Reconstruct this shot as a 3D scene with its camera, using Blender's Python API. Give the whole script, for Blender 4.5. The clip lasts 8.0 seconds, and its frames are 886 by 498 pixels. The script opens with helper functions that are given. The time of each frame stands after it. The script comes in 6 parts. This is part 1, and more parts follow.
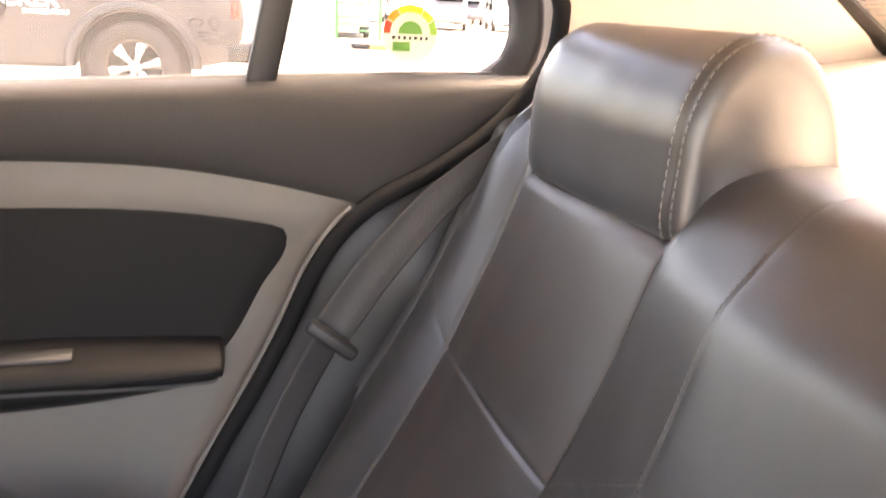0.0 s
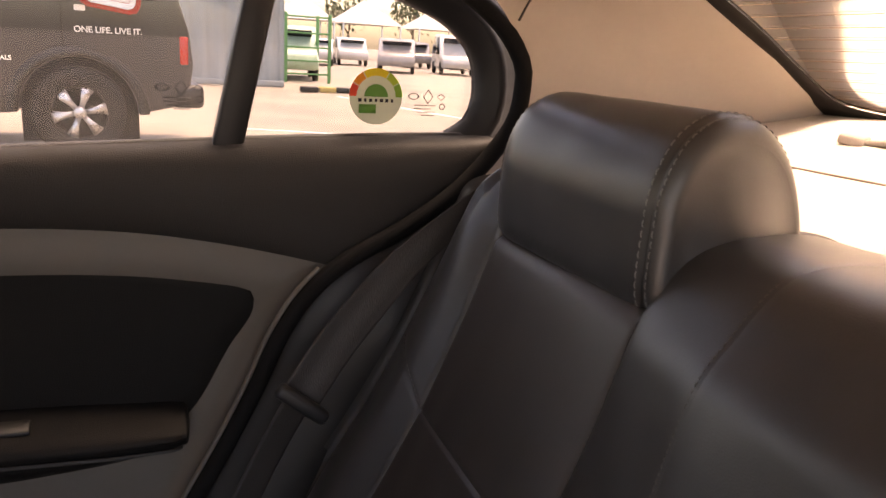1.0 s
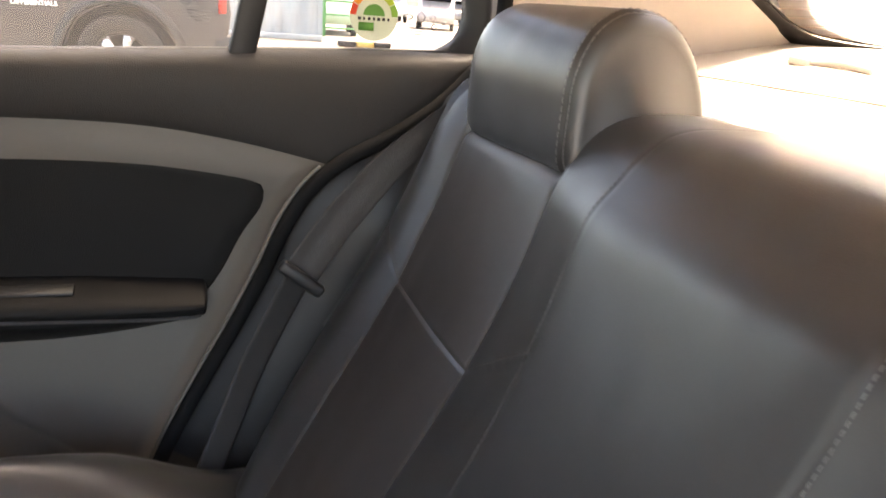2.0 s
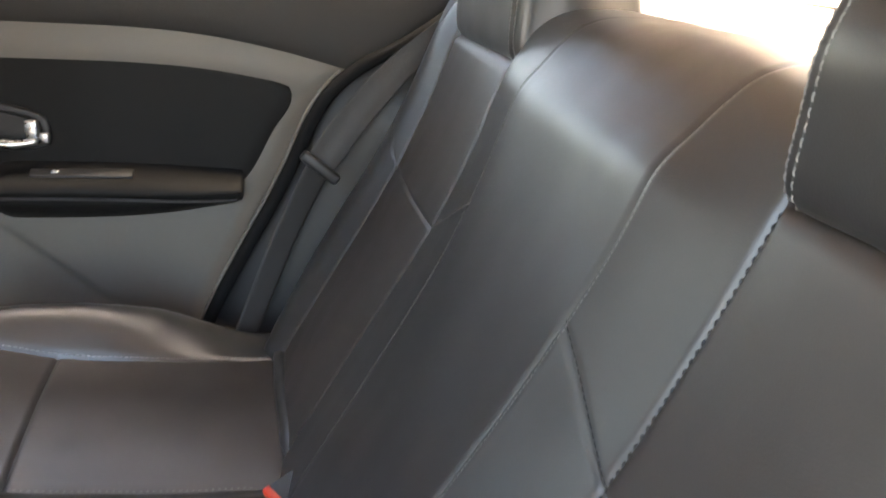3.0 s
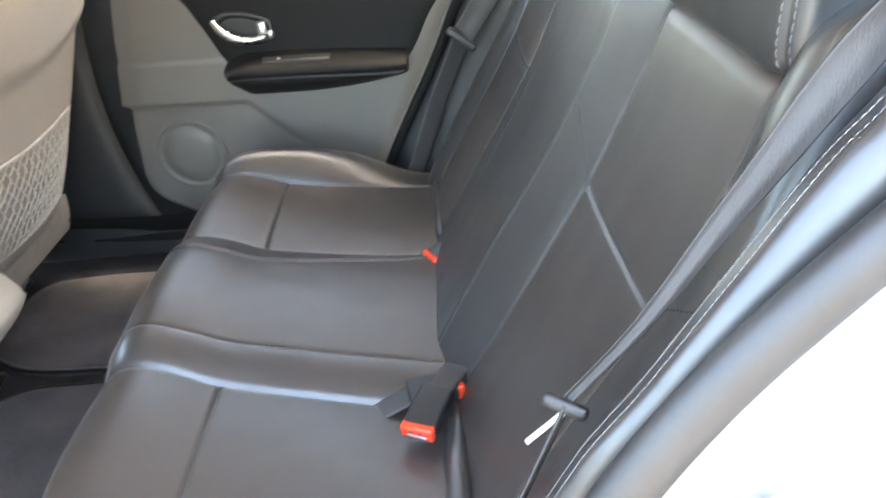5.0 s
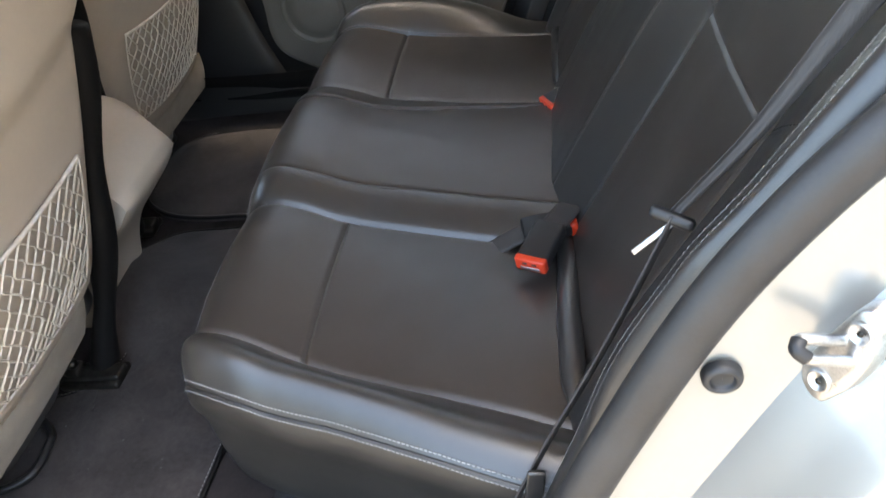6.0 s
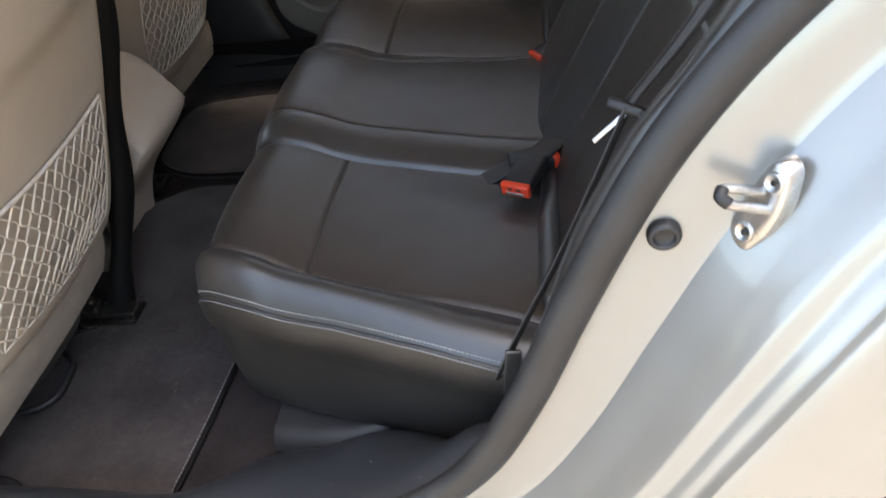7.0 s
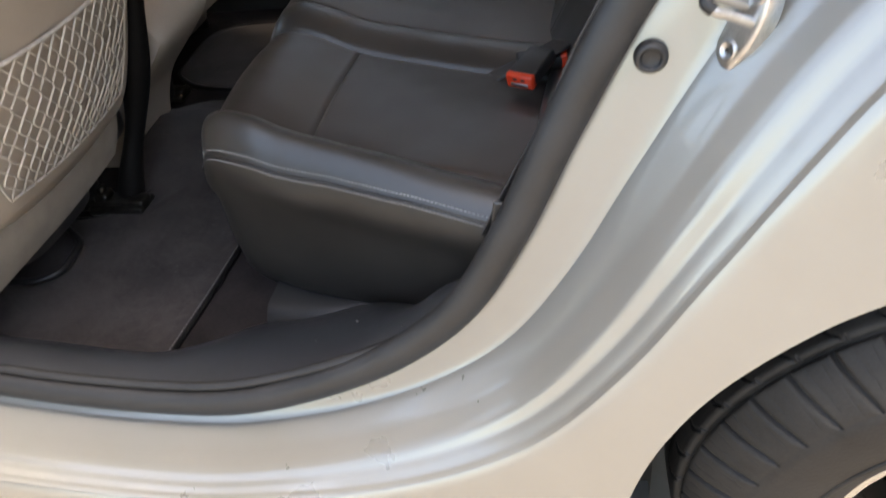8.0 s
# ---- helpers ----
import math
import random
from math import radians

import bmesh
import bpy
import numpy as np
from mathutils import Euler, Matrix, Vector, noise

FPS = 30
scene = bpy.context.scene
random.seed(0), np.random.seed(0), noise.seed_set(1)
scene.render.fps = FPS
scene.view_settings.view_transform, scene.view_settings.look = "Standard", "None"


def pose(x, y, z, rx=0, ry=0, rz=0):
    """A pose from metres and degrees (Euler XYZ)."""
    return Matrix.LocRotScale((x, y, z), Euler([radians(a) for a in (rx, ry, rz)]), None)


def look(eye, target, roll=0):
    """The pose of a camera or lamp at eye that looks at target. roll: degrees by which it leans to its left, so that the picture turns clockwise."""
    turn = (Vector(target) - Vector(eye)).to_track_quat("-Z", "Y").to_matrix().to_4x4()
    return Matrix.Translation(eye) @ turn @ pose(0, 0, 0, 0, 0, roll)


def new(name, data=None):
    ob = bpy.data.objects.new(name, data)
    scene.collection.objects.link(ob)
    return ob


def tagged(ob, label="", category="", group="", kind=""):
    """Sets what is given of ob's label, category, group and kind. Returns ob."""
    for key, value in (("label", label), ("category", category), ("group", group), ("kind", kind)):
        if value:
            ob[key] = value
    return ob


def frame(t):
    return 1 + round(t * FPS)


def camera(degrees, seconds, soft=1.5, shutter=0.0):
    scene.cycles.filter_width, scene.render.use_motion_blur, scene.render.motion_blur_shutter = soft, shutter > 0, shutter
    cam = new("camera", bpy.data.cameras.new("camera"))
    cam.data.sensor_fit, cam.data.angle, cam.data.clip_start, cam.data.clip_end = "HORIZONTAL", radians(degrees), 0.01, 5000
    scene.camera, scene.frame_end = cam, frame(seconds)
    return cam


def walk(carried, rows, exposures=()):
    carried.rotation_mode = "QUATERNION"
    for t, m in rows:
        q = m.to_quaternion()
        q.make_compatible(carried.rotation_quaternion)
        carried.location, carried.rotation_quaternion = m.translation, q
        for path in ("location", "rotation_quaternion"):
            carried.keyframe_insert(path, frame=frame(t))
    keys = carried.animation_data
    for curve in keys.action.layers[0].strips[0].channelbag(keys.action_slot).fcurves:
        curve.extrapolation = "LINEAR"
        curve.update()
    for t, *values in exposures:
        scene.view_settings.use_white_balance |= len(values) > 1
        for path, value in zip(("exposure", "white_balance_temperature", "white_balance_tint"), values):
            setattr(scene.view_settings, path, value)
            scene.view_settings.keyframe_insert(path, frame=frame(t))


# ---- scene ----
cam = camera(62.0, 8.0, shutter=0.35)
PATH = [
    (0, (-0.056, -0.193, 1.203), (0.597, 1.59, 0.574), 3.5),
    (0.5, (-0.042, -0.16, 1.23), (0.691, 1.624, 0.701), 3.1),
    (1, (-0.077, -0.185, 1.226), (0.705, 1.582, 0.708), 3.6),
    (1.5, (-0.073, -0.25, 1.19), (0.644, 1.533, 0.638), 3.3),
    (1.7, (-0.074, -0.285, 1.189), (0.634, 1.492, 0.606), 3.8),
    (2.8, (-0.013, -0.496, 1.172), (0.545, 1.277, 0.433), 4.7),
    (3, (-0.009, -0.525, 1.17), (0.488, 1.247, 0.388), 4.0),
    (3.5, (0.027, -0.603, 1.18), (0.339, 1.169, 0.307), 1.9),
    (4, (0.033, -0.721, 1.19), (0.196, 1.066, 0.308), -0.7),
    (4.5, (0.039, -0.847, 1.209), (0.132, 0.909, 0.256), -2.5),
    (5, (0.036, -0.927, 1.218), (0.018, 0.802, 0.212), -4.9),
    (5.2, (0.03, -0.943, 1.223), (-0.102, 0.739, 0.149), -6.9),
    (6.3, (0.043, -0.993, 1.198), (-0.327, 0.501, -0.08), -12.4),
    (6.5, (0.045, -1.014, 1.198), (-0.319, 0.477, -0.084), -12.4),
    (7, (0.065, -1.09, 1.183), (-0.308, 0.415, -0.081), -12.3),
    (7.5, (0.082, -1.159, 1.173), (-0.274, 0.343, -0.098), -10.6),
    (8, (0.089, -1.191, 1.082), (-0.326, 0.293, -0.194), -9.1),
]
EXPOSURES = [(0, 4.87, 8500, 22), (0.5, 3.19, 8250, 22), (1, 2.6, 9050, 28), (1.5, 3.32, 8350, 21), (3, 4.28, 7750, 10), (3.5, 5.01, 7550, 9), (4, 5.94, 7190, 6), (4.5, 6.1, 7250, 5), (5, 4.97, 7350, 5), (6.5, 3.43, 7770, 6), (7, 3.05, 7870, 8), (7.5, 2.84, 7970, 8), (8, 2.65, 8120, 9)]
walk(cam, [(t, look(eye, target, roll)) for t, eye, target, roll in PATH], EXPOSURES)

# ---- world and light ----
world = bpy.data.worlds.new("overcast_sky")
scene.world = world
world.use_nodes = True
wn = world.node_tree
bg = wn.nodes["Background"]
sky = wn.nodes.new("ShaderNodeTexSky")
sky.sky_type = "NISHITA"
sky.sun_disc = False
SUN_EL, SUN_AZ = radians(74), radians(75)
sky.sun_elevation, sky.sun_rotation = SUN_EL, SUN_AZ
sky.air_density, sky.dust_density, sky.ozone_density = 1.0, 2.5, 1.0
cloud = wn.nodes.new("ShaderNodeHueSaturation")      # high thin cloud takes most of the blue out
cloud.inputs["Saturation"].default_value = 1.0
wn.links.new(sky.outputs[0], cloud.inputs["Color"])
wn.links.new(cloud.outputs[0], bg.inputs[0])
bg.inputs[1].default_value = 0.15
sun = new("sun", bpy.data.lights.new("sun", "SUN"))
sun.data.energy, sun.data.angle, sun.data.color = 1.1, radians(14), (1.0, 0.90, 0.76)
sun_dir = Vector((math.sin(SUN_AZ) * math.cos(SUN_EL), math.cos(SUN_AZ) * math.cos(SUN_EL), math.sin(SUN_EL)))
sun.matrix_world = look(sun_dir * 20, (0, 0, 0))


# ---- materials ----
def material(name, color, rough=0.5, metal=0.0, grain=0.0, grain_scale=400.0, spots=0.15, spot_scale=9.0,
             tint=None, coat=0.0, transmission=0.0, spec=0.5, rough_var=0.08, voronoi=False, sheen=0.0, stretch=None, coat_rough=0.06):
    """A principled surface with colour and gloss that vary at two scales, and a fine relief."""
    m = bpy.data.materials.new(name)
    m.use_nodes = True
    n, l = m.node_tree.nodes, m.node_tree.links
    b = n["Principled BSDF"]
    b.inputs["Metallic"].default_value = metal
    b.inputs["Coat Weight"].default_value = coat
    b.inputs["Coat Roughness"].default_value = coat_rough
    b.inputs["Specular IOR Level"].default_value = spec
    b.inputs["Transmission Weight"].default_value = transmission
    b.inputs["Sheen Weight"].default_value = sheen
    b.inputs["Sheen Roughness"].default_value = 0.4
    co = n.new("ShaderNodeTexCoord")
    mp = n.new("ShaderNodeMapping")
    if stretch:
        mp.inputs["Scale"].default_value = stretch
    l.new(co.outputs["Object"], mp.inputs["Vector"])
    big = n.new("ShaderNodeTexNoise")
    big.inputs["Scale"].default_value, big.inputs["Detail"].default_value = spot_scale, 6.0
    l.new(mp.outputs[0], big.inputs["Vector"])
    fine = n.new("ShaderNodeTexNoise")
    fine.inputs["Scale"].default_value, fine.inputs["Detail"].default_value = spot_scale * 14, 4.0
    l.new(mp.outputs[0], fine.inputs["Vector"])
    add = n.new("ShaderNodeMath")
    add.operation = "MULTIPLY_ADD"
    add.inputs[1].default_value = 0.45
    l.new(fine.outputs[0], add.inputs[0])
    l.new(big.outputs[0], add.inputs[2])
    ramp = n.new("ShaderNodeValToRGB")
    other = tint or tuple(c * (1 - spots) for c in color)
    ramp.color_ramp.elements[0].position, ramp.color_ramp.elements[1].position = 0.45, 1.0
    ramp.color_ramp.elements[0].color = (*other, 1)
    ramp.color_ramp.elements[1].color = (*(min(1, c * (1 + spots)) for c in color), 1)
    l.new(add.outputs[0], ramp.inputs[0])
    l.new(ramp.outputs[0], b.inputs["Base Color"])
    rr = n.new("ShaderNodeMapRange")
    rr.inputs["From Min"].default_value, rr.inputs["From Max"].default_value = 0.45, 1.0
    rr.inputs["To Min"].default_value, rr.inputs["To Max"].default_value = max(0.02, rough - rough_var), min(1, rough + rough_var)
    l.new(add.outputs[0], rr.inputs[0])
    l.new(rr.outputs[0], b.inputs["Roughness"])
    if grain:
        g = n.new("ShaderNodeTexVoronoi" if voronoi else "ShaderNodeTexNoise")
        g.inputs["Scale"].default_value = grain_scale
        l.new(mp.outputs[0], g.inputs["Vector"])
        bump = n.new("ShaderNodeBump")
        bump.inputs["Strength"].default_value, bump.inputs["Distance"].default_value = grain, 0.001
        l.new(g.outputs[0], bump.inputs["Height"])
        l.new(bump.outputs[0], b.inputs["Normal"])
    return m


LEATHER = material("black_leather", (0.0235, 0.0222, 0.0217), 0.42, grain=0.08, grain_scale=700, spots=0.22, spot_scale=6, voronoi=True, rough_var=0.07, spec=0.6, coat=0.68, coat_rough=0.33)
# brown in this base colour stands in for the beige interior's reflection
LEATHER_FINE = material("brown_cast_leather_insert", (0.0300, 0.0240, 0.0208), 0.45, grain=0.07, grain_scale=800, spots=0.22, spot_scale=6, voronoi=True, rough_var=0.07, spec=0.6, coat=0.48, coat_rough=0.40)
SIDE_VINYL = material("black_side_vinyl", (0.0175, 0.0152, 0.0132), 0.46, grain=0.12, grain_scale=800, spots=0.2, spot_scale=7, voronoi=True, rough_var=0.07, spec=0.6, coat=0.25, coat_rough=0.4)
THREAD_DARK = material("dark_thread", (0.11, 0.10, 0.09), 0.7, spots=0.2)
THREAD_EDGE = material("dull_grey_thread", (0.22, 0.215, 0.21), 0.7, spots=0.25)
THREAD_DEEP = material("black_thread", (0.018, 0.018, 0.019), 0.6, spots=0.2)
THREAD_MID = material("mid_grey_thread", (0.18, 0.175, 0.17), 0.7, spots=0.2)
THREAD = material("grey_thread", (0.22, 0.214, 0.208), 0.7, spots=0.2)
DARK_PLASTIC = material("charcoal_plastic", (0.035, 0.033, 0.032), 0.55, grain=0.25, grain_scale=900, spots=0.2)
BLACK_PLASTIC = material("black_plastic", (0.014, 0.014, 0.015), 0.45, grain=0.15, grain_scale=900, spots=0.2)
UPPER_DOOR = material("grey_door_vinyl", (0.030, 0.027, 0.0255), 0.6, grain=0.35, grain_scale=700, spots=0.15, voronoi=True, spec=0.35)
BLACK_VINYL = material("black_door_vinyl", (0.0070, 0.0066, 0.0066), 0.58, grain=0.3, grain_scale=700, spots=0.2, voronoi=True, spec=0.18)
GREY_TRIM = material("warm_grey_trim", (0.125, 0.113, 0.098), 0.55, grain=0.2, grain_scale=900, spots=0.06)
BEIGE_TRIM = material("beige_pillar_trim", (0.41, 0.36, 0.31), 0.75, grain=0.25, grain_scale=1200, spots=0.05)
HEADLINER = material("beige_headliner", (0.66, 0.54, 0.43), 0.95, grain=0.5, grain_scale=1500, spots=0.05)
SEAT_SEAM = material("dark_beige_joint", (0.20, 0.165, 0.13), 0.9)
SHELF = material("beige_shelf_felt", (0.55, 0.50, 0.45), 0.95, grain=0.6, grain_scale=1300, spots=0.08)
PAINT = material("champagne_silver_paint", (0.283, 0.282, 0.266), 0.30, metal=0.5, spots=0.05, spot_scale=2, coat=1.0)
SILL = material("blue_black_sill_plastic", (0.027, 0.030, 0.036), 0.34, grain=0.06, grain_scale=300, spots=0.35, spot_scale=5, spec=0.8)
RUBBER = material("black_rubber_seal", (0.020, 0.020, 0.021), 0.5, grain=0.15, grain_scale=500, spots=0.35, spot_scale=20)
# darker, duller version of the seal rubber for the far seal and sill
SEAL_FAR = material("dull_black_far_side", (0.008, 0.008, 0.0085), 0.85, grain=0.3, grain_scale=900, spots=0.3, spot_scale=20, spec=0.15)
TYRE = material("tyre_rubber", (0.0155, 0.0143, 0.0133), 0.66, grain=0.4, grain_scale=260, spots=0.9, spot_scale=24, tint=(0.007, 0.0065, 0.0062), spec=0.35)
MAT = material("dusty_carpet_mat", (0.052, 0.045, 0.0435), 1.0, grain=1.0, grain_scale=800, spots=0.45, spot_scale=9, spec=0.05, sheen=0.15)
CARPET = material("dark_brown_carpet", (0.032, 0.0275, 0.0275), 1.0, grain=1.0, grain_scale=900, spots=0.35, spot_scale=12, spec=0.05)
CHROME = material("satin_chrome", (0.50, 0.50, 0.49), 0.26, metal=1.0, spots=0.05)
STEEL = material("bright_steel", (0.56, 0.555, 0.545), 0.33, metal=1.0, spots=0.35, spot_scale=55)
DARK_STEEL = material("oily_dark_steel", (0.05, 0.047, 0.042), 0.35, metal=0.8, spots=0.4, spot_scale=60)
RED = material("red_buckle_plastic", (0.62, 0.045, 0.015), 0.4, spots=0.05)
WEBBING = material("dark_belt_webbing", (0.050, 0.047, 0.046), 0.60, spec=0.3, grain=0.4, grain_scale=900, spots=0.2, stretch=(1, 1, 0.25))
NET = material("beige_elastic_net", (0.60, 0.56, 0.50), 0.8, spots=0.2, spot_scale=90)
ASPHALT = material("dusty_yard_ground", (0.30, 0.267, 0.228), 0.95, grain=0.8, grain_scale=60, spots=0.25, spot_scale=0.6)


# ---- helpers ----
def part(name, bm, mat, parent=None, label="", smooth=True):
    """Link a bmesh as one mesh object, under a thing or a part."""
    me = bpy.data.meshes.new(name)
    if smooth:
        for f in bm.faces:
            f.smooth = True
    bm.to_mesh(me)
    bm.free()
    me.materials.append(mat)
    ob = new(name, me)
    if parent is not None:
        ob.parent = parent
    if label:
        ob["label"] = label
    return ob


def thing(name, label, category, kind="", group="", at=(0, 0, 0)):
    ob = tagged(new(name), label, category, group, kind)
    ob.location = at
    return ob


def spline(xs, ys):
    """A smooth curve through the given values, as a function."""
    xs, ys = np.array(xs, float), np.array(ys, float)
    d = np.diff(ys) / np.diff(xs)
    m = np.r_[d[0], (d[1:] + d[:-1]) / 2, d[-1]]
    for i in range(1, len(d)):
        if d[i] * d[i - 1] <= 0:
            m[i] = 0

    def f(x):
        x = min(max(x, xs[0]), xs[-1])
        i = int(min(max(np.searchsorted(xs, x) - 1, 0), len(xs) - 2))
        h = xs[i + 1] - xs[i]
        t = (x - xs[i]) / h
        return float((1 + 2 * t) * (1 - t) ** 2 * ys[i] + t * (1 - t) ** 2 * h * m[i] + t * t * (3 - 2 * t) * ys[i + 1] + t * t * (t - 1) * h * m[i + 1])
    return f


def path3(points, n, closed=False):
    """n points, evenly spread, on a smooth curve through the given points."""
    pts = [Vector(p) for p in points]
    if closed:
        pts = pts + [pts[0]]
    s = [0.0]
    for a, b in zip(pts, pts[1:]):
        s.append(s[-1] + (b - a).length)
    fs = [spline(s, [p[k] for p in pts]) for k in range(len(pts[0]))]
    if closed:
        m = len(pts) - 1
        ext = [pts[(i) % m] for i in range(-2, m + 3)]
        s2 = [0.0]
        for a, b in zip(ext, ext[1:]):
            s2.append(s2[-1] + (b - a).length)
        fs = [spline(s2, [p[k] for p in ext]) for k in range(len(pts[0]))]
        return [Vector([f(s2[2] + s[-1] * i / n) for f in fs]) for i in range(n)]
    return [Vector([f(s[-1] * i / (n - 1)) for f in fs]) for i in range(n)]


def grid_mesh(rows, close_u=False, close_v=False, bm=None):
    """A sheet of quads over rows of points."""
    bm = bm or bmesh.new()
    vs = [[bm.verts.new(p) for p in row] for row in rows]
    nu, nv = len(rows), len(rows[0])
    for i in range(nu - (0 if close_u else 1)):
        for j in range(nv - (0 if close_v else 1)):
            bm.faces.new((vs[i][j], vs[(i + 1) % nu][j], vs[(i + 1) % nu][(j + 1) % nv], vs[i][(j + 1) % nv]))
    return bm


def tube(points, radius, sides=8, closed=False, bm=None, flat=1.0, up=(0, 0, 1)):
    """A round or flattened rod along points; radius may be a list."""
    bm = bm or bmesh.new()
    n = len(points)
    pts = [Vector(p) for p in points]
    rows = []
    for i, p in enumerate(pts):
        a = pts[(i + 1) % n] if closed or i < n - 1 else p
        b = pts[i - 1] if closed or i > 0 else p
        d = (a - b).normalized()
        side = d.cross(Vector(up))
        if side.length < 1e-4:
            side = d.cross(Vector((1, 0, 0)))
        side.normalize()
        high = side.cross(d)
        r = radius[i] if isinstance(radius, (list, tuple)) else radius
        rows.append([p + side * (r * math.cos(q)) + high * (r * flat * math.sin(q)) for q in (2 * math.pi * k / sides for k in range(sides))])
    grid_mesh(rows, close_u=closed, close_v=True, bm=bm)
    if not closed:
        bm.verts.ensure_lookup_table()
        base = len(bm.verts) - n * sides
        bm.faces.new([bm.verts[base + k] for k in range(sides)])
        bm.faces.new([bm.verts[base + (n - 1) * sides + k] for k in reversed(range(sides))])
    return bm


def strap(points, width, across, thick=0.0014, bm=None):
    """A flat band along points; across gives its width's direction at each point."""
    rows = []
    pts = [Vector(p) for p in points]
    for i, p in enumerate(pts):
        d = (pts[min(i + 1, len(pts) - 1)] - pts[max(i - 1, 0)]).normalized()
        w = Vector(across[i]) if isinstance(across, list) else Vector(across)
        w = (w - d * w.dot(d)).normalized()
        nn = d.cross(w)
        ring = []
        wide = width[i] if isinstance(width, list) else width
        for k in range(9):
            f = k / 4 - 1
            ring.append(p + w * (f * wide / 2) + nn * (thick / 2 + 0.0006 * (1 if k % 8 else 0)))
        for k in range(8, -1, -1):
            f = k / 4 - 1
            ring.append(p + w * (f * wide / 2) - nn * (thick / 2 + 0.0006 * (1 if k % 8 else 0)))
        rows.append(ring)
    return grid_mesh(rows, close_v=True, bm=bm)


def folded_strap(points, width, across, deep):
    """A belt with two soft folds along it, which deepen towards its narrow end."""
    pts, rows = [Vector(p) for p in points], []
    for i, p in enumerate(pts):
        d = (pts[min(i + 1, len(pts) - 1)] - pts[max(i - 1, 0)]).normalized()
        w = Vector(across[i])
        w = (w - d * w.dot(d)).normalized()
        nn = d.cross(w)
        f = i / (len(pts) - 1)
        top = [p + w * (q * width[i] / 2) + nn * (deep * (0.2 + 1.6 * f) * math.sin(4.2 * q + 0.8 * math.sin(4 * f))) for q in (k / 8 - 1 for k in range(17))]
        rows.append([q + nn * 0.0008 for q in top] + [q - nn * 0.0008 for q in reversed(top)])
    return grid_mesh(rows, close_v=True)


def box(bm, sx, sy, sz, m=Matrix(), bevel=0.003, seg=2):
    """A box with rounded edges, added to bm."""
    t = bmesh.new()
    bmesh.ops.create_cube(t, size=1.0, matrix=Matrix.Diagonal((sx, sy, sz, 1)))
    if bevel:
        bmesh.ops.bevel(t, geom=t.edges[:], offset=bevel, segments=seg, affect="EDGES", profile=0.5)
    t.transform(m)
    tmp = bpy.data.meshes.new("tmp")
    t.to_mesh(tmp)
    t.free()
    bm.from_mesh(tmp)
    bpy.data.meshes.remove(tmp)
    return bm


def stitches(points, normals, length=0.0042, gap=0.0018, r=0.0006, bm=None):
    """A row of raised thread stitches along a line of points."""
    bm = bm or bmesh.new()
    pts = [Vector(p) for p in points]
    s = [0.0]
    for a, b in zip(pts, pts[1:]):
        s.append(s[-1] + (b - a).length)
    s = np.array(s)
    co = np.array([tuple(p) for p in pts])
    no = np.array([tuple(p) for p in normals])
    at = 0.0
    while at + length < s[-1]:
        ends = []
        for q in (at, at + length / 2, at + length):
            ends.append((Vector([np.interp(q, s, co[:, k]) for k in range(3)]), Vector([np.interp(q, s, no[:, k]) for k in range(3)]).normalized()))
        d = (ends[2][0] - ends[0][0]).normalized()
        w = d.cross(ends[1][1]).normalized() * r
        ring = []
        for (p, nn), lift in zip(ends, (0.0, 0.9, 0.0)):
            base = p + nn * (r * lift)
            ring.append([base - w, base + nn * r * 0.9, base + w])
        grid_mesh(ring, bm=bm)
        at += length + gap
    return bm


# ---- rear bench: shape of the backrest ----
BACK = path3([(-0.02, 0.47), (0.02, 0.56), (0.105, 0.715), (0.19, 0.867), (0.232, 0.962), (0.266, 1.055), (0.278, 1.083), (0.298, 1.100), (0.335, 1.108), (0.39, 1.106), (0.44, 1.095), (0.47, 1.075), (0.48, 1.03)], 150)
BACK_S = np.cumsum([0.0] + [(b - a).length for a, b in zip(BACK, BACK[1:])])
back_x, back_z = spline(BACK_S, [p[0] for p in BACK]), spline(BACK_S, [p[1] for p in BACK])


def s_of_z(z):
    k = next(i for i, p in enumerate(BACK) if p[1] >= z)
    return float(np.interp(z, [BACK[k - 1][1], BACK[k][1]], [BACK_S[k - 1], BACK_S[k]]))


S_CREASE, S_HEAD, S_END = s_of_z(0.867), s_of_z(1.055), float(BACK_S[-1])
KN = [0.0, s_of_z(0.75), s_of_z(0.867), s_of_z(0.93), s_of_z(1.03), s_of_z(1.095), S_END]
seam_a = spline(KN, [0.108, 0.112, 0.116, 0.121, 0.128, 0.128, 0.085])
seam_b = spline(KN, [0.215, 0.213, 0.211, 0.211, 0.212, 0.212, 0.212])
seam_c = spline(KN, [0.452, 0.452, 0.453, 0.456, 0.456, 0.456, 0.456])
seam_d = spline(KN, [0.500, 0.540, 0.532, 0.528, 0.512, 0.500, 0.490])
seam_g = lambda s: seam_d(s) + 0.026
crest = lambda s: seam_e(s) - 0.026
crest_lift = spline([0.0, s_of_z(0.66), s_of_z(0.755), s_of_z(0.833), s_of_z(0.90), s_of_z(0.963), s_of_z(1.048), s_of_z(1.09), S_END], [0.02, 0.060, 0.078, 0.080, 0.067, 0.053, 0.026, 0.008, 0.0])
seam_e = spline([0.0, s_of_z(0.66), s_of_z(0.755), s_of_z(0.833), s_of_z(0.90), s_of_z(0.963), s_of_z(1.048), S_END], [0.650, 0.645, 0.636, 0.630, 0.624, 0.617, 0.606, 0.590])
